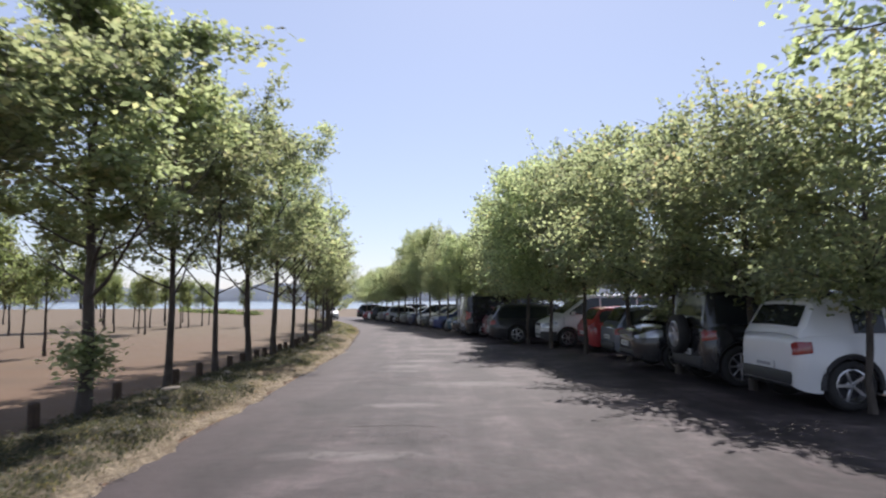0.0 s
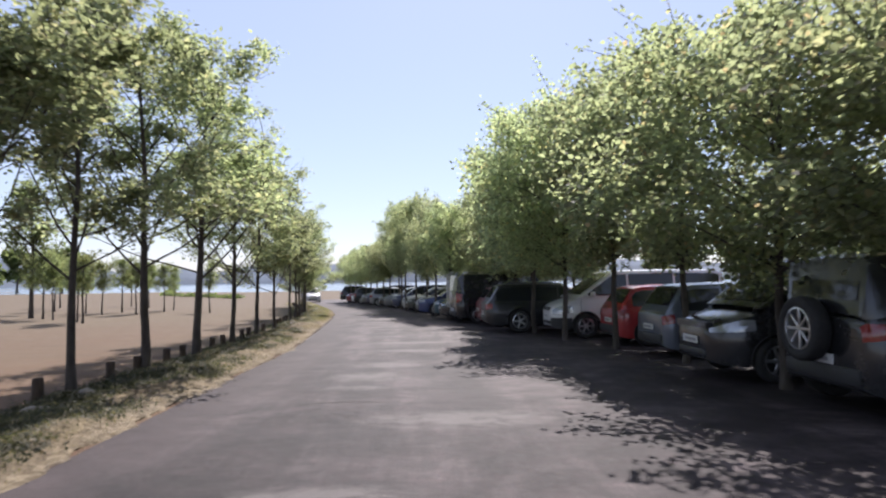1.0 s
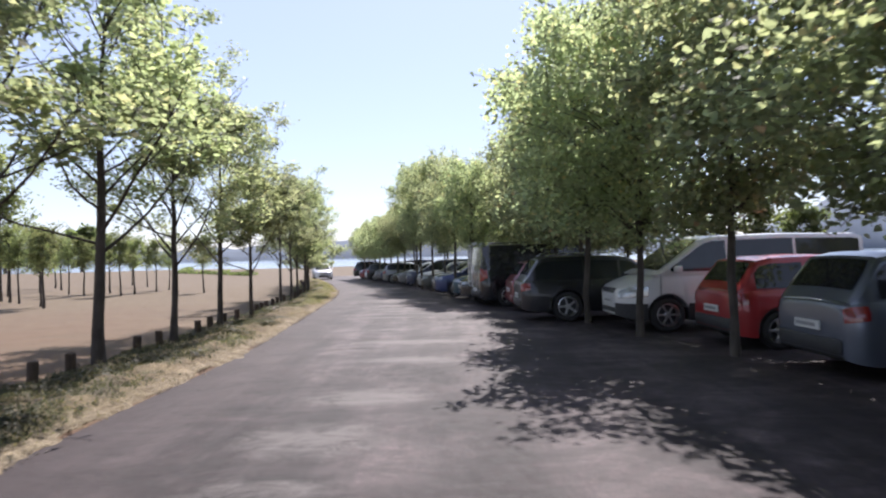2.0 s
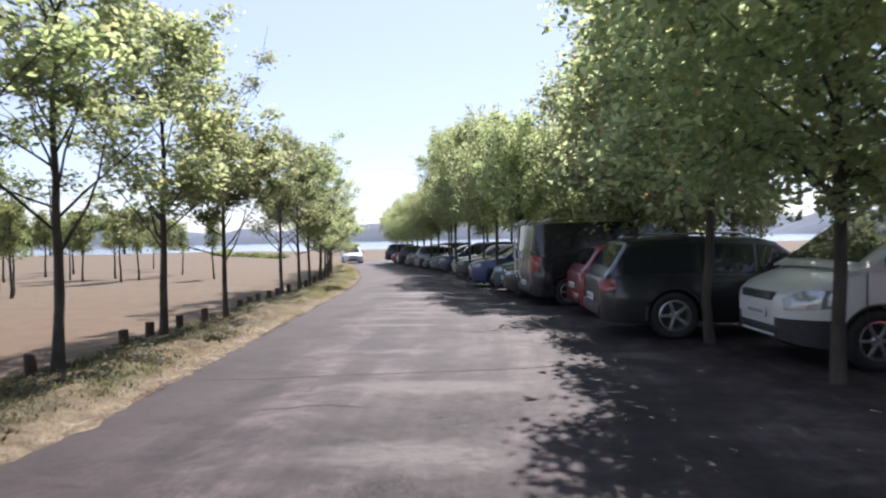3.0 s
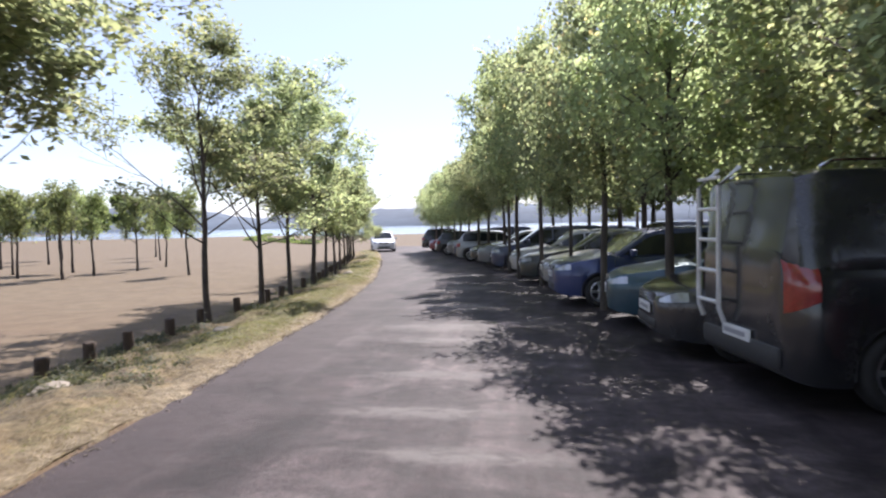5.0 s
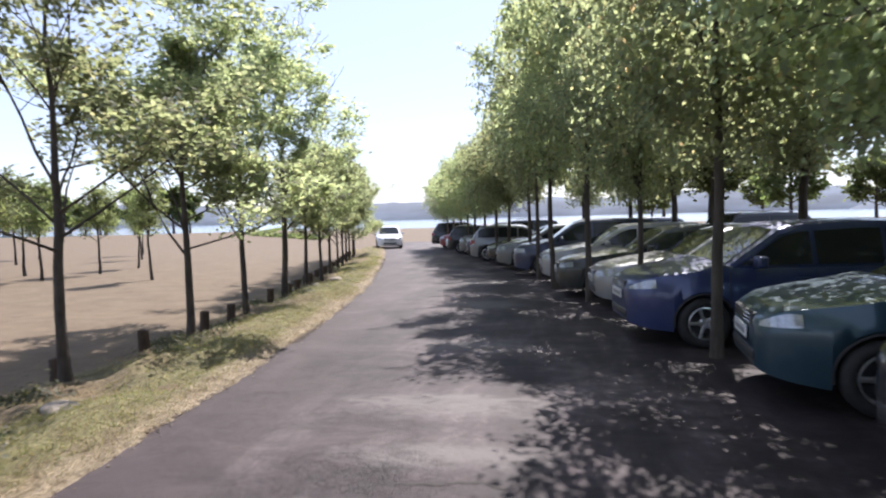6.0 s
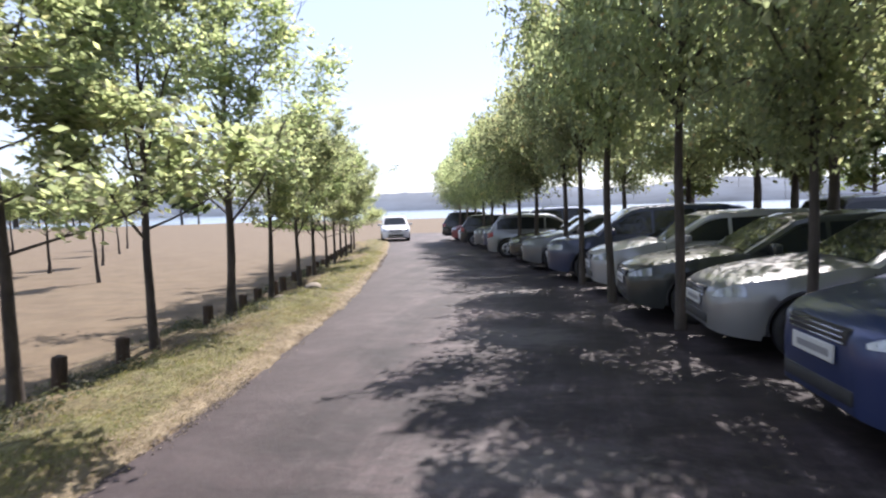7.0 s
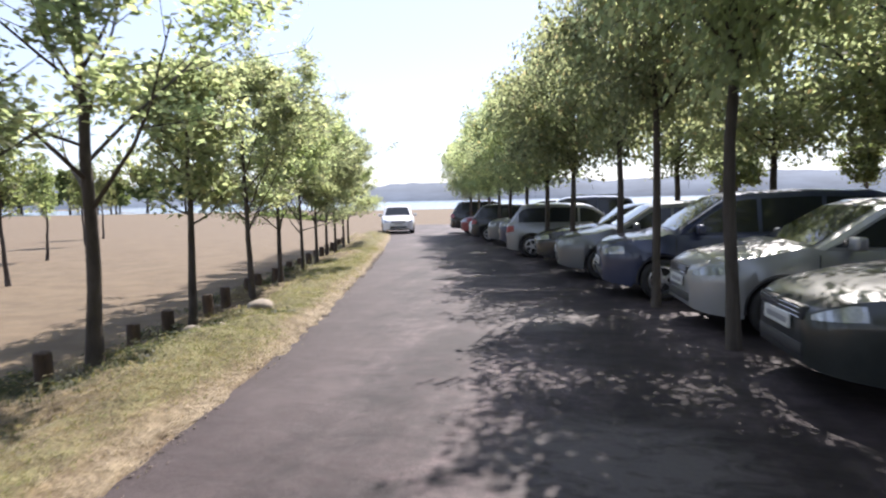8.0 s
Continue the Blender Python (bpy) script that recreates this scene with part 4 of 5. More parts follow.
# ---- what grows and lies on the verge ----
def blades(name, spots, tall, wide, material, seed, label, per=5, spread=0.05, splay=0.5):
    """Tufts of single blades, each a bent pair of triangles."""
    r = np.random.default_rng(seed)
    c = np.repeat(np.asarray(spots), per, axis=0)
    n = len(c)
    c = c + np.c_[r.normal(size=(n, 2)) * spread, np.zeros(n)]
    h = tall * r.uniform(0.45, 1.25, n)
    a = r.uniform(0, 2 * math.pi, n)
    lean = r.uniform(0.1, 1.0, n) * splay * h
    d = np.c_[np.cos(a), np.sin(a), np.zeros(n)]
    sd = np.c_[-np.sin(a), np.cos(a), np.zeros(n)] * (wide * r.uniform(0.6, 1.3, n))[:, None]
    up = np.c_[np.zeros((n, 2)), h]
    V = np.empty((n, 5, 3))
    V[:, 0], V[:, 1] = c - sd, c + sd
    mid = c + up * 0.6 + d * (lean * 0.35)[:, None]
    V[:, 2], V[:, 3] = mid + sd * 0.7, mid - sd * 0.7
    V[:, 4] = c + up * 0.95 + d * lean[:, None]
    k = np.arange(n)[:, None] * 5
    F = np.concatenate([k + np.array([[0, 1, 2]]), k + np.array([[0, 2, 3]]), k + np.array([[3, 2, 4]])], axis=0)
    ob = new(name, tri_cloud(name, V.reshape(-1, 3), F, material))
    return tagged(ob, label, "grass", kind="stuff")


def scatter(n, y0, y1, d0, d1, seed, keep):
    """Spots on the verge, d metres left of the road's edge; keep(x, y) gives the chance that one stays."""
    r = random.Random(seed)
    out = []
    while len(out) < n:
        y, d = r.uniform(y0, y1), r.uniform(d0, d1)
        x = road_left(y) - d
        if r.random() < keep(x, y):
            out.append((x, y, height(x, y) + hummock(x, y) + 0.012))
    return out


def weedy_spot(x, y):
    return max(0.0, weeds_and_shade(x, y) - 0.3)


def grassy_spot(x, y):
    return max(0.0, grassiness(x, y) - 0.3)


def straw_spot(x, y):
    return max(0.03, (0.8 - 0.8 * weeds_and_shade(x, y)) * max(0.1, 0.5 + 1.6 * noise.noise((x * 0.9, y * 0.35, 51))))


blades("straw_grass", scatter(13000, 2.5, 47, 0.05, 2.4, 5, straw_spot), 0.02, 0.003, M_STRAW, 6, "dry straw-coloured grass on the verge", 6, 0.09, 2.2)
blades("straw_grass", scatter(3000, 47, 72, 0.05, 2.3, 15, lambda x, y: 0.6), 0.035, 0.006, M_STRAW, 16, "dry straw-coloured grass on the verge", 5, 0.06, 1.2)
blades("green_grass", scatter(12000, 3, 60, 0.15, 1.6, 7, grassy_spot), 0.022, 0.0035, M_GRASS, 8, "short yellow-green grass along the road's edge", 6, 0.09, 2.0)
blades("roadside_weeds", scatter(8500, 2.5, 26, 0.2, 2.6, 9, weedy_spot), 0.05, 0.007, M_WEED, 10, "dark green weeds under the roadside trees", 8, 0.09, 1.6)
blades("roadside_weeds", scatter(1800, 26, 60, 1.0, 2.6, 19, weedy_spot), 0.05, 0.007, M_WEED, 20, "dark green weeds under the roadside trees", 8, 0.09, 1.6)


def weed_mounds(n, y0, y1, seed):
    """Low mounds of small leaves, one heap for each plant."""
    r = np.random.default_rng(seed)
    rr = random.Random(seed)
    C = []
    while len(C) < n:
        y, d = rr.uniform(y0, y1), rr.uniform(0.45, 2.5)
        x = road_left(y) - d
        if rr.random() > weeds_and_shade(x, y) - 0.25:
            continue
        w = rr.uniform(0.10, 0.30)
        g = height(x, y) + hummock(x, y)
        k = int(2600 * w * w) + 40
        c = r.normal(size=(k, 3)) * np.array([w * 0.55, w * 0.7, w * 0.3])
        c[:, 2] = np.abs(c[:, 2]) * np.clip(1.2 - (c[:, 0] ** 2 + c[:, 1] ** 2) / (w * w), 0.25, 1) + 0.01
        C.append(c + np.array([x, y, g]))
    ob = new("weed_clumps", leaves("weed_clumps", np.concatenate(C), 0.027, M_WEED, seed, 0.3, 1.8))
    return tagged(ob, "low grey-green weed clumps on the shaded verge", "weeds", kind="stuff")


weed_mounds(330, 3, 30, 41)
weed_mounds(110, 30, 55, 43)


def pebbles(name, spots, lo, hi, material, seed, label):
    """Many small broken pieces as one heap of rough eight-sided lumps."""
    r = np.random.default_rng(seed)
    base = np.array([(1, 0, 0), (-1, 0, 0), (0, 1, 0), (0, -1, 0), (0, 0, 0.4), (0, 0, -0.4)], float)
    faces = np.array([(0, 2, 4), (2, 1, 4), (1, 3, 4), (3, 0, 4), (2, 0, 5), (1, 2, 5), (3, 1, 5), (0, 3, 5)])
    n = len(spots)
    V = base[None] * r.uniform(0.6, 1.3, (n, 6, 3)) * (lo + (hi - lo) * r.random(n) ** 2.5)[:, None, None]
    a = r.uniform(0, 6.28, n)
    c, q = np.cos(a), np.sin(a)
    X = V[..., 0] * c[:, None] - V[..., 1] * q[:, None]
    Y = V[..., 0] * q[:, None] + V[..., 1] * c[:, None]
    V = np.stack([X, Y, V[..., 2]], -1) + np.asarray(spots)[:, None, :]
    F = (np.arange(n)[:, None, None] * 6 + faces[None]).reshape(-1, 3)
    return tagged(new(name, tri_cloud(name, V.reshape(-1, 3), F, material)), label, "gravel", kind="stuff")


def edge_spots(n, seed, y0, y1):
    r = random.Random(seed)
    out = []
    while len(out) < n:
        y = r.uniform(y0, y1)
        if r.random() > 0.15 + 1.6 * max(0.0, noise.noise((y * 0.8, 7.7, 0)) + 0.15):
            continue
        x = road_left(y) + 0.08 * noise.noise((y * 1.7, 3.3, 0)) + r.gauss(-0.01, 0.06)
        out.append((x, y, -0.0122 * y + 0.010))
    return out


pebbles("road_edge_gravel", edge_spots(7500, 3, 30, 58), 0.004, 0.017, M_CRUMB, 4, "broken asphalt crumbs along the road's edge")
pebbles("road_edge_gravel", edge_spots(5000, 13, 2, 30), 0.004, 0.015, M_CRUMB, 14, "broken asphalt crumbs along the road's edge")


def build_stone(seed, a, b, c):
    bm = bmesh.new()
    bmesh.ops.create_icosphere(bm, subdivisions=3, radius=1)
    for v in bm.verts:
        k = 1 + 0.28 * noise.noise(v.co * 1.1 + Vector((seed, 0, 0))) + 0.1 * noise.noise(v.co * 3.5 + Vector((0, seed, 0)))
        v.co = Vector((v.co.x * a * k, v.co.y * b * k, max(-0.4, v.co.z) * c * k))
    return finish(bm, M_STONE, "stone", 50)


for i, (x, y, a, b, c) in enumerate([(-7.0, 44.1, 0.13, 0.11, 0.09), (-7.2, 46.0, 0.22, 0.15, 0.09), (-7.35, 46.5, 0.18, 0.12, 0.08), (-7.0, 45.2, 0.09, 0.08, 0.05), (-5.25, 30.4, 0.2, 0.14, 0.06), (-5.6, 34.4, 0.25, 0.15, 0.07),
                                     (-4.9, 13.6, 0.22, 0.16, 0.08), (-5.0, 15.0, 0.16, 0.14, 0.08), (-5.1, 12.2, 0.25, 0.2, 0.09), (-5.0, 24.0, 0.18, 0.13, 0.06), (-6.9, 44.5, 0.1, 0.08, 0.06)]):
    ob = new("stone", build_stone(i * 5.3, a, b, c))
    ob.matrix_world = pose(x, y, height(x, y) + hummock(x, y) + 0.015, 0, 0, i * 67)
    tagged(ob, "pale rough stone lying in the verge", "stone", "verge stones")

# a low dark hedge along the field's far bank
hr = np.random.default_rng(5)
hedge_t = hr.uniform(0, 1, 9000)
hedge_xy = np.array([(-30, 104), (-56, 139), (-92, 228)])
hx = np.interp(hedge_t, [0, 0.4, 1], hedge_xy[:, 0]) + hr.normal(size=9000) * 0.5
hy = np.interp(hedge_t, [0, 0.4, 1], hedge_xy[:, 1]) + hr.normal(size=9000) * 0.5
hz = -1.15 - 0.6 * hedge_t + np.abs(hr.normal(size=9000)) * 0.2 * (0.6 + 0.5 * np.sin(hedge_t * 60))
hedge = new("hedge", leaves("hedge", np.c_[hx, hy, hz], 0.3, M_LEAF_BUSH, 6))
tagged(hedge, "low dark hedge along the bank above the lake", "hedge", kind="stuff")


# ---- cars ----
def surf(bm, rows):
    """Quads between rows of points."""
    vs = [[bm.verts.new(p) for p in r] for r in rows]
    for a, b in zip(vs, vs[1:]):
        for i in range(len(a) - 1):
            bm.faces.new((a[i], a[i + 1], b[i + 1], b[i]))
    return vs


WHEELS = {}


def wheel_meshes(R, wide, spokes):
    """Tyre and rim, turned about the y axis."""
    key = (R, wide, spokes)
    if key in WHEELS:
        return WHEELS[key]

    def turned(bm, prof, n=28):
        rings = [[bm.verts.new((r * math.cos(a), y, r * math.sin(a))) for r, y in prof] for a in (2 * math.pi * i / n for i in range(n))]
        for i in range(n):
            a, b = rings[i], rings[(i + 1) % n]
            for k in range(len(prof) - 1):
                bm.faces.new((a[k], a[k + 1], b[k + 1], b[k]))

    h, q = wide / 2, R * 0.66
    bm = bmesh.new()
    turned(bm, [(q, h * 0.8), (q + 0.02, h), (R - 0.05, h * 1.02), (R - 0.012, h * 0.82), (R, h * 0.4), (R, -h * 0.4), (R - 0.012, -h * 0.82), (R - 0.05, -h), (q, -h * 0.8)])
    tyre = finish(bm, M_TYRE, "tyre", 50)
    bm = bmesh.new()
    turned(bm, [(q, h * 0.86), (q - 0.018, h * 0.9), (q - 0.03, h * 0.5), (q - 0.04, -h * 0.7)])
    turned(bm, [(0.001, h * 0.62), (0.045, h * 0.6), (0.065, h * 0.45), (0.065, h * 0.1)], 16)
    for i in range(spokes):
        a = 2 * math.pi * i / spokes
        t = Matrix.Rotation(-a, 4, "Y")
        mid = t @ Vector((q * 0.52, h * 0.52, 0))
        box(bm, mid.x, mid.y, mid.z, q * 0.95, 0.035, 0.22 * q * 5 / spokes * 0.9, 0.008, t, 1)
    rim = finish(bm, M_RIM, "rim")
    bm = bmesh.new()
    turned(bm, [(0.001, -h * 0.1), (q - 0.04, -h * 0.1)], 20)
    disc = finish(bm, M_TRIM, "brake_disc")
    WHEELS[key] = (tyre, rim, disc)
    return WHEELS[key]


def build_car(name, paint, L=4.3, W=1.8, H=1.48, R=0.32, wheelbase=2.6, over_front=0.85, hood=0.92, nose=0.70, belt=0.95, tail=0.92, ws=(0.28, 0.62), rear=(-0.86, -0.62), deck=None,
              clear=0.2, clad=0.30, rails=False, face="front", spokes=5, pillars=(0.02, -0.34), spare=False, ladder=False, dark_rear=True, roof_paint=None, panel_van=False, lamp_z=None,
              grille=1.0, box_w=0.93, taper=0.17, mirror=True, droop=0.0, lamp_long=0.27, lamp_tall=0.13, quarter=0.18, arch=0.016):
    """A car about its own middle, nose towards +x. ws: windscreen's foot and head as shares of the half length; rear: roof's end and the rear window's foot, likewise."""
    hl, w = L / 2, W / 2
    xf, xr = hl - over_front, hl - over_front - wheelbase
    ws0, ws1 = ws[0] * hl, ws[1] * hl
    ws_foot, ws_head = max(ws0, ws1), min(ws0, ws1)
    r_foot, r_head = rear[0] * hl, rear[1] * hl
    top = [(-hl, tail), (r_foot, belt if deck is None else tail), (r_foot + 0.3, belt), (ws_foot - 0.25, belt), (ws_foot, hood + 0.02), (hl - 0.75, hood - 0.04 - droop * 0.35), (hl - 0.3, hood - 0.09 - droop * 0.75), (hl, hood - 0.13 - droop)]
    tx, tz = zip(*top)
    nose_r, tail_r = 0.85, 0.34

    def ell(u):
        return math.sqrt(max(0.0, 1 - max(0.0, u) ** 2))

    def round_ends(x):
        return ell((x - (hl - nose_r)) / nose_r), ell((-hl + tail_r - x) / tail_r)

    def wide_at(x):
        a, b = round_ends(x)
        return min(1.0, 0.46 + 0.54 * a) * (0.74 + 0.26 * b) * (1 - 0.03 * min(1, max(0, (abs(x) - 0.45 * hl) / (0.5 * hl))))

    def top_at(x):
        a, b = round_ends(x)
        z = float(np.interp(x, tx, tz))
        c = ell((x - (hl - 0.3)) / 0.3)
        z = (nose - 0.10) + (z - nose + 0.10) * c ** 0.8
        return (tail - 0.14) + (z - tail + 0.14) * b ** 0.7 if x < 0 else z

    px = [round(v, 3) for v in np.linspace(-hl, hl, 60)]
    pw = [wide_at(x) for x in px]
    xs = sorted(set([round(v, 3) for v in np.linspace(-hl, hl, 44)] + [round(c + R * 1.17 * math.cos(radians(a)), 3) for c in (xf, xr) for a in range(0, 181, 15)]
                    + [round(hl - d, 3) for d in (0.004, 0.012, 0.025, 0.045, 0.07, 0.1, 0.14, 0.19, 0.25, 0.32)] + [round(-hl + d, 3) for d in (0.004, 0.012, 0.025, 0.05, 0.09, 0.14, 0.2)]))

    def section(x):
        ww = w * wide_at(x)
        zt = top_at(x)
        a, b = round_ends(x)
        zb = clear + 0.11 * (1 - a) + 0.10 * (1 - b)
        zu = zb
        arch = zb
        for c in (xf, xr):
            q = (R * 1.17) ** 2 - (x - c) ** 2
            if q >= -1e-6:
                arch = max(arch, R + math.sqrt(max(0, q)))
        sh = min(zt - 0.03, max(arch + 0.10, zt - 0.14))
        mid = max(min(0.58, sh - 0.05), arch + 0.03)
        return [(0, zu), (ww * 0.62, zu), (ww * 0.66, arch), (ww * 0.975, arch), (ww * 1.0, mid), (ww * 0.985, max(mid + 0.01, sh)), (ww * 0.93, zt - 0.02), (ww * 0.78, zt + 0.006), (ww * 0.35, zt + 0.022), (0, zt + 0.026)]

    def flank(x, z):
        """The body's half width at x and z."""
        q = section(x)[3:8]
        return float(np.interp(z, [c[1] for c in q], [c[0] for c in q]))

    def body_patch(nm, x0, x1, z0, z1, s, mat, label, out):
        """A lamp glass that follows the body's flank."""
        bm = bmesh.new()
        rows = []
        for i in range(9):
            x = x0 + (x1 - x0) * i / 8
            lid = top_at(x) - 0.035
            hi = min(z1, lid)
            lo = min(z0 + (z1 - z0) * 0.2 * (i / 8), hi - 0.03)
            rows.append([(x + 0.010 * out, s * (flank(x, lo + (hi - lo) * k / 4) + 0.007), lo + (hi - lo) * k / 4) for k in range(5)])
        surf(bm, rows)
        part(nm, bm, mat, car, label, 80)

    bm = bmesh.new()
    secs = [section(x) for x in xs]
    left = surf(bm, [[(x, y, z) for y, z in s] for x, s in zip(xs, secs)])
    right = surf(bm, [[(x, -y, z) for y, z in s] for x, s in zip(xs, secs)])
    bm.faces.new(left[0])
    bm.faces.new(right[0])
    bm.faces.new(left[-1])
    bm.faces.new(right[-1])
    bmesh.ops.remove_doubles(bm, verts=bm.verts, dist=0.0005)
    for f in bm.faces:
        if f.calc_center_median().z < clad:
            f.material_index = 1
    car = new(name)
    body = part("body", bm, [paint, M_TRIM], car, sharp=34)

    # the cabin
    roof = [(r_foot, belt - 0.02), (r_head, H - 0.07), (r_head + 0.22, H - 0.02), ((r_head + ws_head) / 2, H), (ws_head - 0.22, H - 0.03), (ws_head, H - 0.09), (ws_foot, belt - 0.04)]
    rx, rz = zip(*roof)

    def side_y(z):
        return w * (box_w - taper * max(0.0, (z - belt)) / (H - belt))

    def cab(x):
        z = float(np.interp(x, rx, rz))
        pb = float(np.interp(x, px, pw))
        zz = max(z, belt + 0.001)
        return [(side_y(belt) * pb, belt - 0.06), (side_y(zz - 0.07) * pb, max(belt - 0.03, z - 0.07)), ((side_y(zz) - 0.03) * pb, z - 0.018), ((side_y(zz) - 0.12) * pb, z), (0.3 * w, z + 0.012), (0, z + 0.016)]

    cx = sorted(set([round(v, 3) for v in np.linspace(r_foot, ws_foot, 30)] + [round(v, 3) for v in rx]))
    bm = bmesh.new()
    surf(bm, [[(x, y, z) for y, z in cab(x)] for x in cx])
    surf(bm, [[(x, -y, z) for y, z in cab(x)] for x in cx])
    bmesh.ops.remove_doubles(bm, verts=bm.verts, dist=0.0005)
    part("roof", bm, roof_paint or paint, car, sharp=30)

    def top_z(x, y):
        ys, zs = zip(*sorted(cab(x)))
        return float(np.interp(abs(y), ys, zs))

    def screen(nm, xa, xb, label):
        """A pane on the sloping front or rear of the cabin, between two stations."""
        bm = bmesh.new()
        rows = []
        out = 1 if xa > xb else -1
        for i in range(7):
            x = xa + (xb - xa) * i / 6
            lim = cab(x)[3][0] - 0.01
            rows.append([(x + 0.008 * out, lim * k / 4, top_z(x, lim * k / 4) + 0.007) for k in range(-4, 5)])
        surf(bm, rows)
        part(nm, bm, M_GLASS, car, label, 80)

    cut = 0.05 * abs(ws_foot - ws_head)
    screen("windscreen", ws_foot - 0.12, ws_head + cut * 0.5, "")
    if not panel_van:
        screen("rear_window", r_foot + 0.25 * abs(r_head - r_foot), r_head - 0.03, "")

    def side_pane(xa, xb, s):
        bm = bmesh.new()
        lo, hi = [], []
        for i in range(9):
            x = xa + (xb - xa) * i / 8
            t = float(np.interp(x, rx, rz)) - 0.10
            z0 = belt + 0.025
            t = max(z0 + 0.01, t)
            pb = float(np.interp(x, px, pw))
            lo.append((x, s * (side_y(z0) * pb + 0.005), z0))
            hi.append((x, s * (side_y(t) * pb + 0.005), t))
        surf(bm, [lo, hi])
        part("side_window", bm, M_GLASS, car, "", 80)

    stops = [ws_foot - 0.30 * abs(ws_foot - ws_head)] + [p * hl for p in pillars] + [max(r_foot + quarter, r_head - 0.1 if quarter < 0.3 else -hl)]
    for s in (1, -1):
        for n, (a, b) in enumerate(zip(stops, stops[1:])):
            if panel_van and n > 0:
                continue
            if a - b > 0.15:
                side_pane(a - 0.03, b + 0.03, s)
        # door edges and handles
        for p in [ws_foot - 0.1] + [q * hl for q in pillars]:
            bm = bmesh.new()
            box(bm, p, s * w * 0.992, (0.32 + belt - 0.1) / 2 + 0.05, 0.008, 0.012, belt - 0.42, 0)
            part("door_gap", bm, M_TRIM, car)
        for p in pillars:
            bm = bmesh.new()
            box(bm, p * hl + 0.16, s * (w * 0.99), belt - 0.14, 0.17, 0.03, 0.028, 0.01)
            part("door_handle", bm, paint, car)
        if mirror:
            bm = bmesh.new()
            box(bm, ws_foot - 0.42, s * (w + 0.07), belt + 0.07, 0.11, 0.2, 0.14, 0.035, None, 3)
            box(bm, ws_foot - 0.42, s * (w - 0.05), belt + 0.03, 0.06, 0.14, 0.04, 0.01)
            part("wing_mirror", bm, paint, car)
        # lamps
        lz = lamp_z or (nose - 0.01)
        body_patch("headlight", hl - 0.04, hl - 0.04 - lamp_long, lz + 0.05 - lamp_tall, lz + 0.05, s, M_LAMP, "clear headlight", 1)
        body_patch("tail_light", -hl + 0.01, -hl + 0.22, tail - (0.62 if tail > 1.2 else 0.28), tail - 0.08, s, M_TAIL, "red tail light", -1)
        if rails:
            bm = bmesh.new()
            tube(bm, [(r_head + 0.2, s * (side_y(H) - 0.09), H - 0.01), (r_head + 0.3, s * (side_y(H) - 0.09), H + 0.05), (ws_head - 0.5, s * (side_y(H) - 0.09), H + 0.05), (ws_head - 0.38, s * (side_y(H) - 0.09), H - 0.02)], [0.018] * 4, 6)
            part("roof_rail", bm, M_TRIM if rails == "dark" else M_CHROME, car)
    # nose: grille, bumper strip, plates
    bm = bmesh.new()
    box(bm, hl - 0.05, 0, nose - 0.06, 0.115, W * 0.42 * grille, 0.11, 0.03, None, 2)
    g = part("grille", bm, M_TRIM, car)
    for k in range(3):
        bm = bmesh.new()
        box(bm, hl + 0.009, 0, nose - 0.095 + 0.035 * k, 0.010, W * 0.38 * grille, 0.010, 0.003, None, 1)
        part("grille_bar", bm, M_CHROME, g)
    bm = bmesh.new()
    box(bm, hl - 0.05, 0, clear + 0.19, 0.12, W * 0.5, 0.11, 0.03, None, 2)
    part("air_intake", bm, M_TRIM, car)
    for sgn, z in ((1, 0.56 if nose < 0.8 else 0.62), (-1, 0.55 if panel_van else 0.62)):
        bm = bmesh.new()
        box(bm, sgn * (hl + 0.02), 0, z, 0.02, 0.52, 0.115, 0.006, None, 1)
        pl = part("number_plate", bm, M_PLATE, car, "white plate")
        bm = bmesh.new()
        box(bm, sgn * (hl + 0.032), 0.02, z, 0.003, 0.40, 0.045)
        part("plate_bar", bm, M_INK, pl)
    bm = bmesh.new()
    box(bm, -hl + 0.04, 0, clear + 0.20, 0.14, W * 0.74, 0.20, 0.05, None, 2)
    part("rear_bumper", bm, M_TRIM if dark_rear else paint, car)
    # lips round the wheel openings
    for c in (xf, xr):
        for sd in (1, -1):
            bm = bmesh.new()
            ring = [radians(a) for a in range(-8, 189, 14)]
            tube(bm, [(c + R * 1.16 * math.cos(a), sd * (flank(c + R * 1.16 * math.cos(a), R + R * 1.16 * math.sin(a)) - 0.004), R + R * 1.16 * math.sin(a)) for a in ring], [arch] * len(ring), 6)
            part("arch_lip", bm, M_TRIM, car)
    # wheels
    tyre, rim, disc = wheel_meshes(R, 0.21, spokes)
    for x in (xf, xr):
        for s in (1, -1):
            hub = new("wheel", tyre)
            hub.parent = car
            hub.matrix_local = pose(x, s * (w - 0.13), R, 0, 0, 0 if s > 0 else 180)
            for nm, me in (("rim", rim), ("brake_disc", disc)):
                o = new(nm, me)
                o.parent = hub
    if spare:
        o = new("spare_wheel", tyre)
        o.parent = car
        o.matrix_local = pose(-hl - 0.12, 0.1, 0.95, 0, 0, 90)
        c = new("rim", rim)
        c.parent = o
    if ladder:
        bm = bmesh.new()
        for y in (0.18, 0.62):
            tube(bm, [(-hl - 0.05, y, 0.62), (-hl - 0.10, y, 0.75), (-hl - 0.10, y, H - 0.1), (-hl + 0.1, y, H + 0.08)], [0.024] * 4, 8)
        for k in range(5):
            tube(bm, [(-hl - 0.10, 0.18, 0.8 + 0.3 * k), (-hl - 0.10, 0.62, 0.8 + 0.3 * k)], [0.02] * 2, 8)
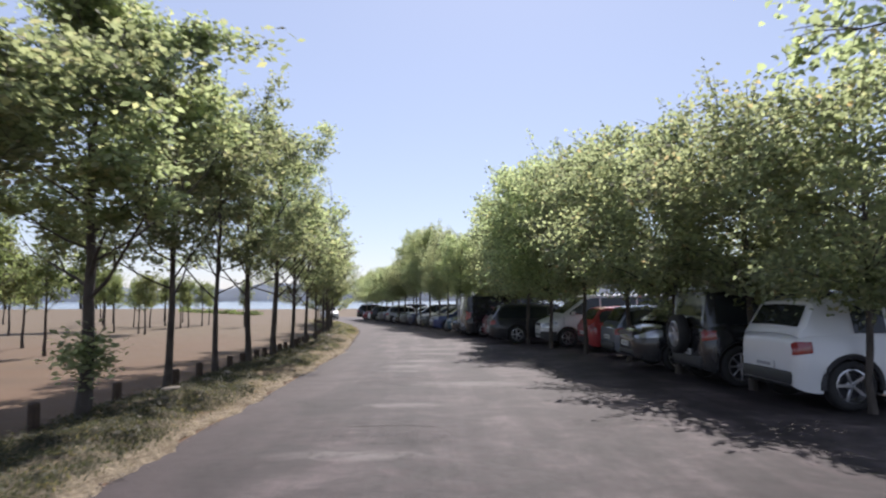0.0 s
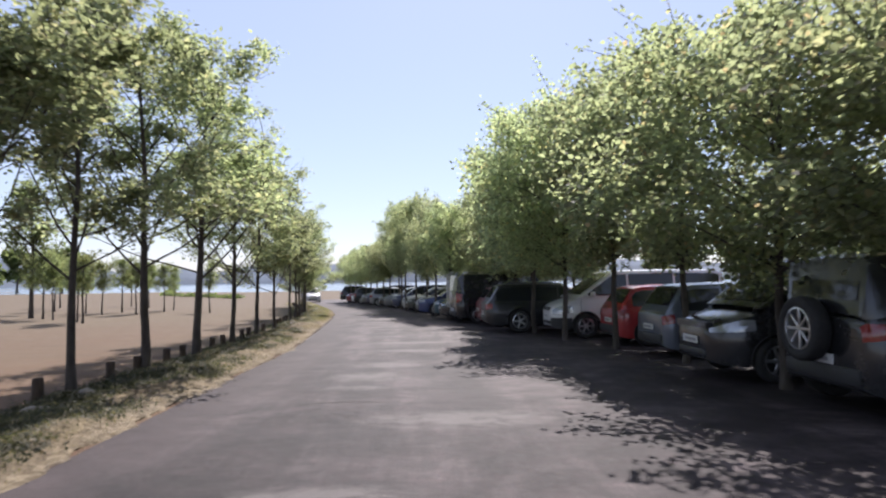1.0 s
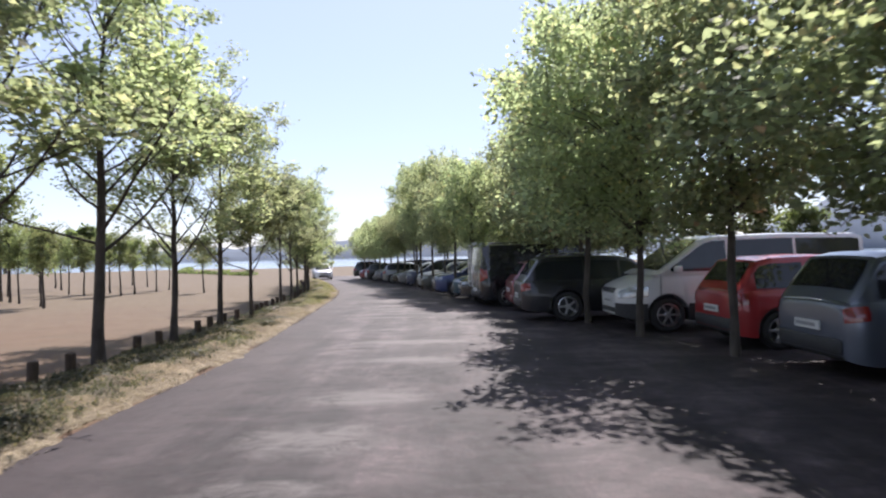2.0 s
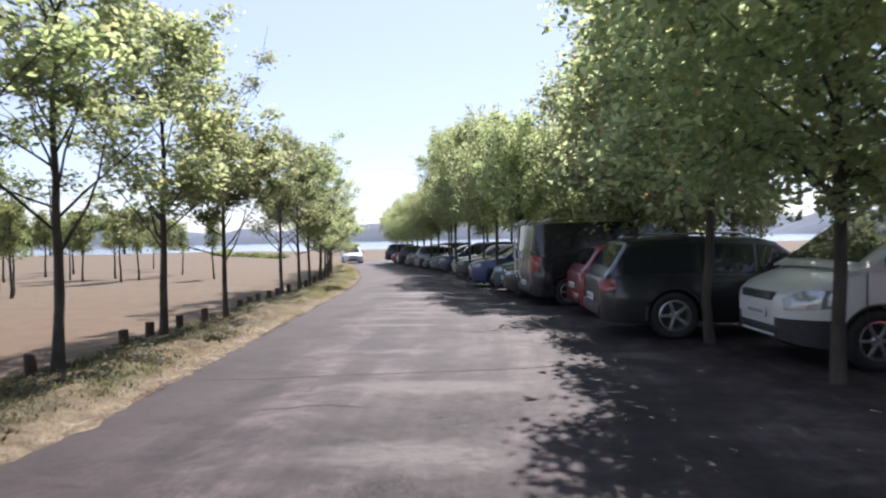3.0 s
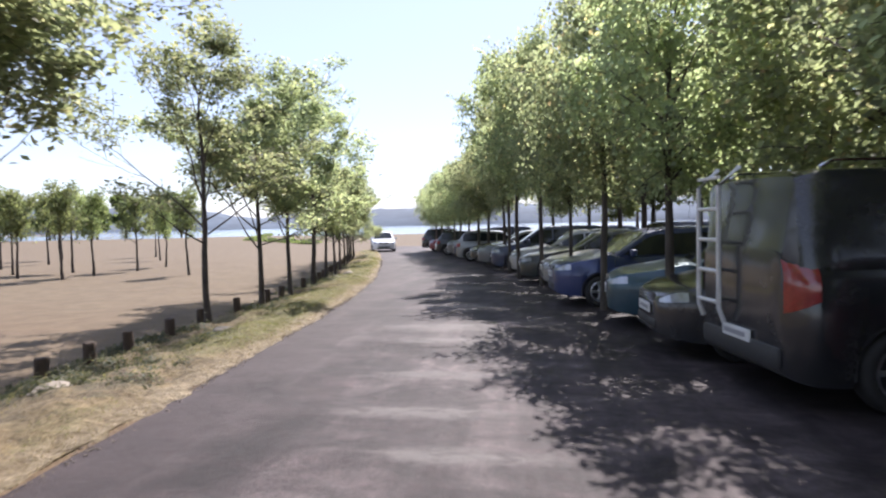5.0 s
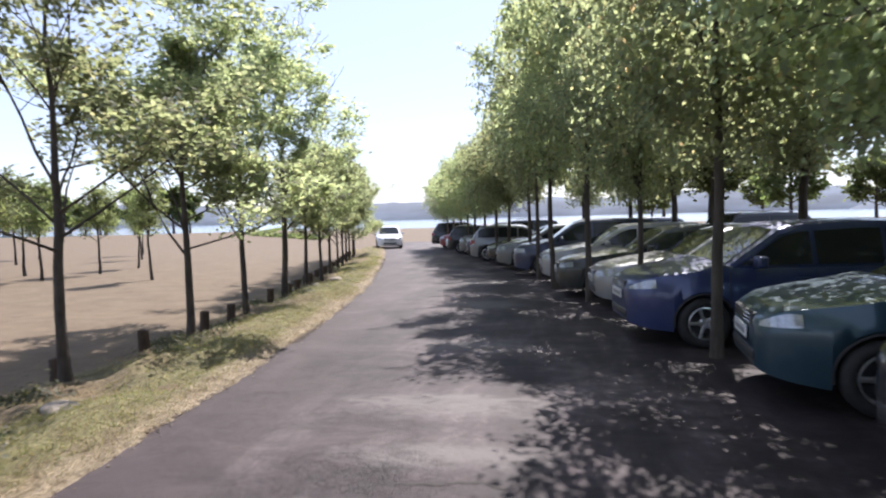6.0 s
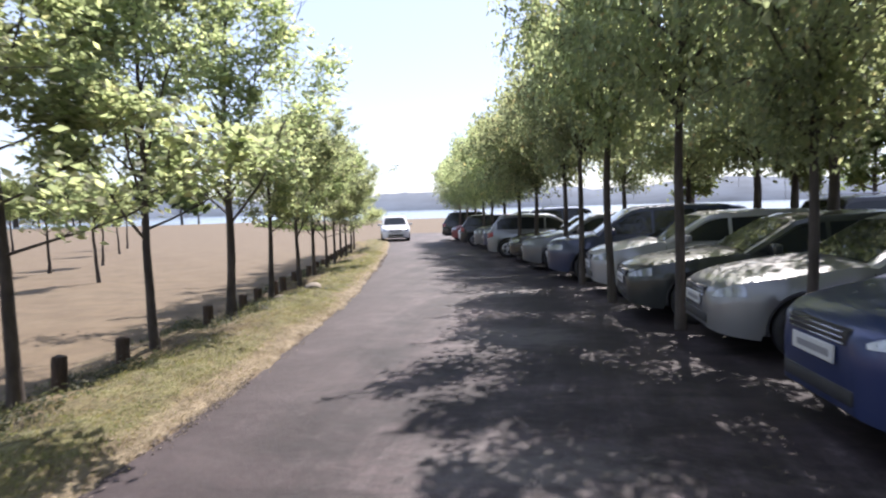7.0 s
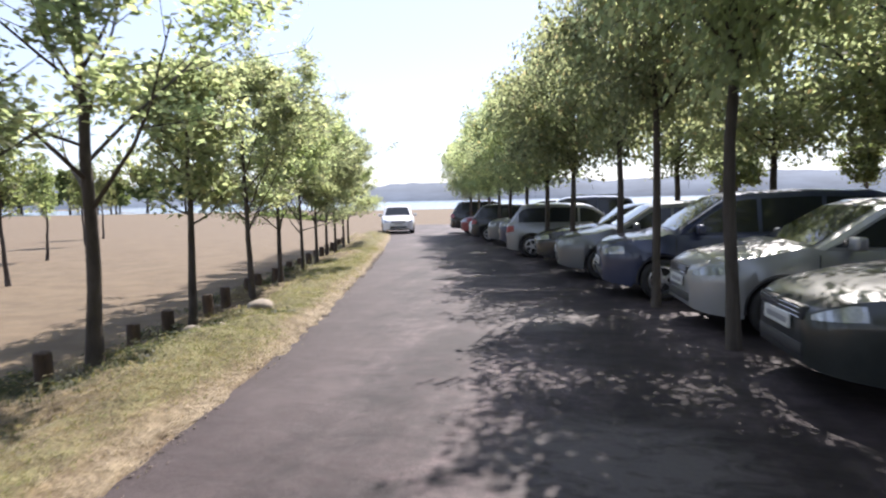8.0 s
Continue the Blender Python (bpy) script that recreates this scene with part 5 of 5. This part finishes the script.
        part("ladder", bm, M_PALE, car, "pale metal ladder")
    return car


def P(name, colour, metal=0.3, rough=0.3):
    return paint_material("paint_" + name, colour, metal, rough)


WHITE, SILVER, BLACK = P("white", (0.66, 0.66, 0.65), 0.0), P("silver", (0.25, 0.255, 0.26), 0.6), P("black", (0.012, 0.013, 0.015), 0.1, 0.22)
RED, BLUEGREY, CHARCOAL = P("red", (0.36, 0.02, 0.022), 0.15), P("blue_grey", (0.13, 0.15, 0.19), 0.5), P("charcoal", (0.017, 0.017, 0.02), 0.35)
DARKRED, TEAL, BLUE = P("dark_red", (0.17, 0.014, 0.022), 0.25), P("teal_blue", (0.016, 0.055, 0.08), 0.45), P("blue", (0.02, 0.036, 0.12), 0.35)
GREEN, NAVY, GREY = P("dark_green", (0.012, 0.017, 0.016), 0.3), P("navy", (0.03, 0.04, 0.085), 0.35), P("grey", (0.13, 0.137, 0.145), 0.5)

SUV = dict(L=4.5, W=1.86, H=1.68, R=0.37, wheelbase=2.68, hood=1.06, nose=0.86, belt=1.06, tail=1.08, ws=(0.42, 0.14), rear=(-0.97, -0.80), pillars=(0.0, -0.36), clear=0.26, clad=0.40, rails=True)
HATCH = dict(L=4.1, W=1.77, H=1.48, R=0.31, wheelbase=2.55, hood=0.98, droop=0.06, nose=0.75, belt=0.95, tail=0.97, ws=(0.50, 0.14), rear=(-0.97, -0.80), pillars=(-0.04, -0.44), clear=0.2)
SEDAN = dict(L=4.55, W=1.78, H=1.44, R=0.32, wheelbase=2.65, hood=0.94, droop=0.07, nose=0.71, belt=0.92, tail=1.0, ws=(0.42, 0.10), rear=(-0.66, -0.36), deck=True, pillars=(-0.06, -0.38), clear=0.19)
VAN = dict(L=5.1, W=1.93, H=1.93, R=0.35, wheelbase=3.2, over_front=0.92, hood=1.2, nose=1.0, belt=1.18, tail=1.25, ws=(0.74, 0.36), rear=(-0.995, -0.965), pillars=(0.16, -0.38), clear=0.24, clad=0.36, taper=0.09, box_w=0.965)
MPV = dict(L=4.4, W=1.82, H=1.62, R=0.32, wheelbase=2.7, hood=1.0, nose=0.78, belt=1.0, tail=1.05, ws=(0.58, 0.20), rear=(-0.97, -0.82), pillars=(0.0, -0.40), clear=0.2)


def park(car, y, out, label, category="car", dx=0.0, yaw=0.0, L=4.4, group="parked cars", side=None):
    """Stands a car in the bay at y, its road end dx metres back from the row's line; out: the end towards the road."""
    a = 0.25 * row_angle(y) + yaw
    x = row_front(y) + dx
    cx, cy = x + math.cos(radians(a)) * L / 2, y + math.sin(radians(a)) * L / 2
    car.matrix_world = pose(cx, cy, -0.0122 * cy + 0.008, 0, 0, a + (180 if out == "front" else 0))
    return tagged(car, label, category, group)


def car_in_bay(kind, paint, y, out, label, dx=0.0, yaw=0.0, category="car", name=None, **more):
    spec = dict(kind, **more)
    return park(build_car(name or "parked_" + category.replace(" ", "_"), paint, **spec), y, out, label, category, dx, yaw, spec["L"])


car_in_bay(SUV, WHITE, 9.95, "rear", "white boxy off-road car with dark glass and roof rails", 0.05, name="parked_off_roader", category="off-road car", L=4.3, H=1.64, rear=(-0.965, -0.84), rails="dark", spokes=5, quarter=0.75, arch=0.05, belt=1.1)
car_in_bay(SUV, BLACK, 12.6, "rear", "black square off-road car with a spare wheel on its tail", 0.1, name="parked_off_roader", category="off-road car", L=4.2, H=1.84, R=0.39, belt=1.16, hood=1.12, nose=0.98, tail=1.14, ws=(0.30, 0.20), rear=(-0.985, -0.95), spare=True, rails=False, taper=0.08, spokes=8)
car_in_bay(VAN, BLACK, 15.35, "front", "black people carrier van with a chrome grille", -0.02, category="van", grille=1.35, hood=1.2, nose=0.92, droop=0.2, lamp_long=0.55, lamp_tall=0.2, H=1.9)
car_in_bay(HATCH, BLUEGREY, 18.4, "rear", "blue-grey hatchback parked tail out", 0.7, L=4.3, H=1.52)
car_in_bay(HATCH, RED, 21.1, "rear", "bright red hatchback parked tail out", 1.0)
car_in_bay(VAN, WHITE, 23.75, "front", "white delivery van with a black bumper", 0.5, category="van", clad=0.52, panel_van=False, spokes=6, hood=1.24, nose=0.88, droop=0.22, lamp_long=0.5, lamp_tall=0.24)
car_in_bay(SUV, CHARCOAL, 26.2, "rear", "black sports utility car with bright five-spoke wheels", -0.6, yaw=-2.0, L=4.7, H=1.57, belt=1.0, tail=1.02, hood=1.0, nose=0.8, rear=(-0.965, -0.82), over_front=0.92, arch=0.03)
car_in_bay(HATCH, DARKRED, 29.0, "rear", "dark red hatchback parked tail out", 0.1, dark_rear=False)
car_in_bay(VAN, BLACK, 31.35, "rear", "tall black camper van with a pale ladder on its tail", -0.15, yaw=6.0, category="camper van", H=2.02, L=5.0, ladder=True, rails=True, panel_van=True, tail=1.45, belt=1.25, hood=1.2)
car_in_bay(HATCH, BLACK, 33.3, "front", "black hatchback parked nose out", -0.1)
car_in_bay(HATCH, TEAL, 35.75, "front", "teal blue family car parked nose out", 0.35, yaw=-9.0, L=4.6, W=1.84)
car_in_bay(HATCH, BLUE, 38.25, "front", "blue hatchback parked nose out", 0.1, yaw=3.0, hood=1.02, nose=0.8, H=1.52, belt=0.98)
car_in_bay(SEDAN, SILVER, 41.2, "front", "silver saloon parked nose out", 0.45, yaw=1.0)
car_in_bay(SEDAN, GREEN, 43.3, "front", "dark green estate car with a chrome grille", 0.2, yaw=0.0, L=4.7, rear=(-0.97, -0.8), deck=None, grille=1.2)
car_in_bay(HATCH, P("pale_silver", (0.32, 0.325, 0.33), 0.5), 45.8, "front", "pale silver hatchback parked nose out", 0.35, yaw=2.0, L=4.4)
car_in_bay(MPV, NAVY, 48.4, "front", "dark blue people carrier parked nose out", 0.1, category="people carrier")
FAR_ROW = [(HATCH, GREY, "front", "grey hatchback parked nose out"), (SEDAN, BLACK, "front", "black saloon parked nose out"), (HATCH, SILVER, "rear", "silver hatchback parked tail out"), (SUV, NAVY, "front", "dark blue sports utility car"),
           (MPV, GREY, "front", "grey people carrier parked nose out"), (HATCH, CHARCOAL, "rear", "charcoal hatchback parked tail out"), (SEDAN, WHITE, "front", "white saloon parked nose out"), (HATCH, DARKRED, "front", "dark red hatchback parked nose out"), (SUV, BLACK, "rear", "black sports utility car")]
for i, (kind, paint, out, label) in enumerate(FAR_ROW):
    car_in_bay(kind, paint, 51.0 + 2.5 * i, out, label, 0.15 * math.sin(i * 2.2))


# cars of the second row, tail to tail with the first
def second_row(kind, paint, y, label, category="car"):
    a = row_angle(y)
    x = row_front(y) + 7.6
    car = build_car("parked_" + category.replace(" ", "_"), paint, **kind)
    car.matrix_world = pose(x, y + 7.6 * math.sin(radians(a)), -0.0122 * y + 0.008, 0, 0, a)
    tagged(car, label, category, "second row of cars")


second_row(SUV, CHARCOAL, 47.5, "dark sports utility car in the row behind")
second_row(MPV, GREY, 55, "grey people carrier in the row behind", "people carrier")
second_row(HATCH, SILVER, 60.5, "silver hatchback in the row behind")
second_row(SUV, BLACK, 38.5, "black sports utility car in the row behind")

# the white car waiting at the road's edge by the shore
shore_car = build_car("white_car", WHITE, **dict(SEDAN, L=4.4, W=1.8, H=1.5))
shore_car.matrix_world = pose(-12.6, 72.0, -0.0122 * 72.0 + 0.012, 0, 0, -90 + 17)
tagged(shore_car, "white saloon standing at the road's edge near the lake", "car")
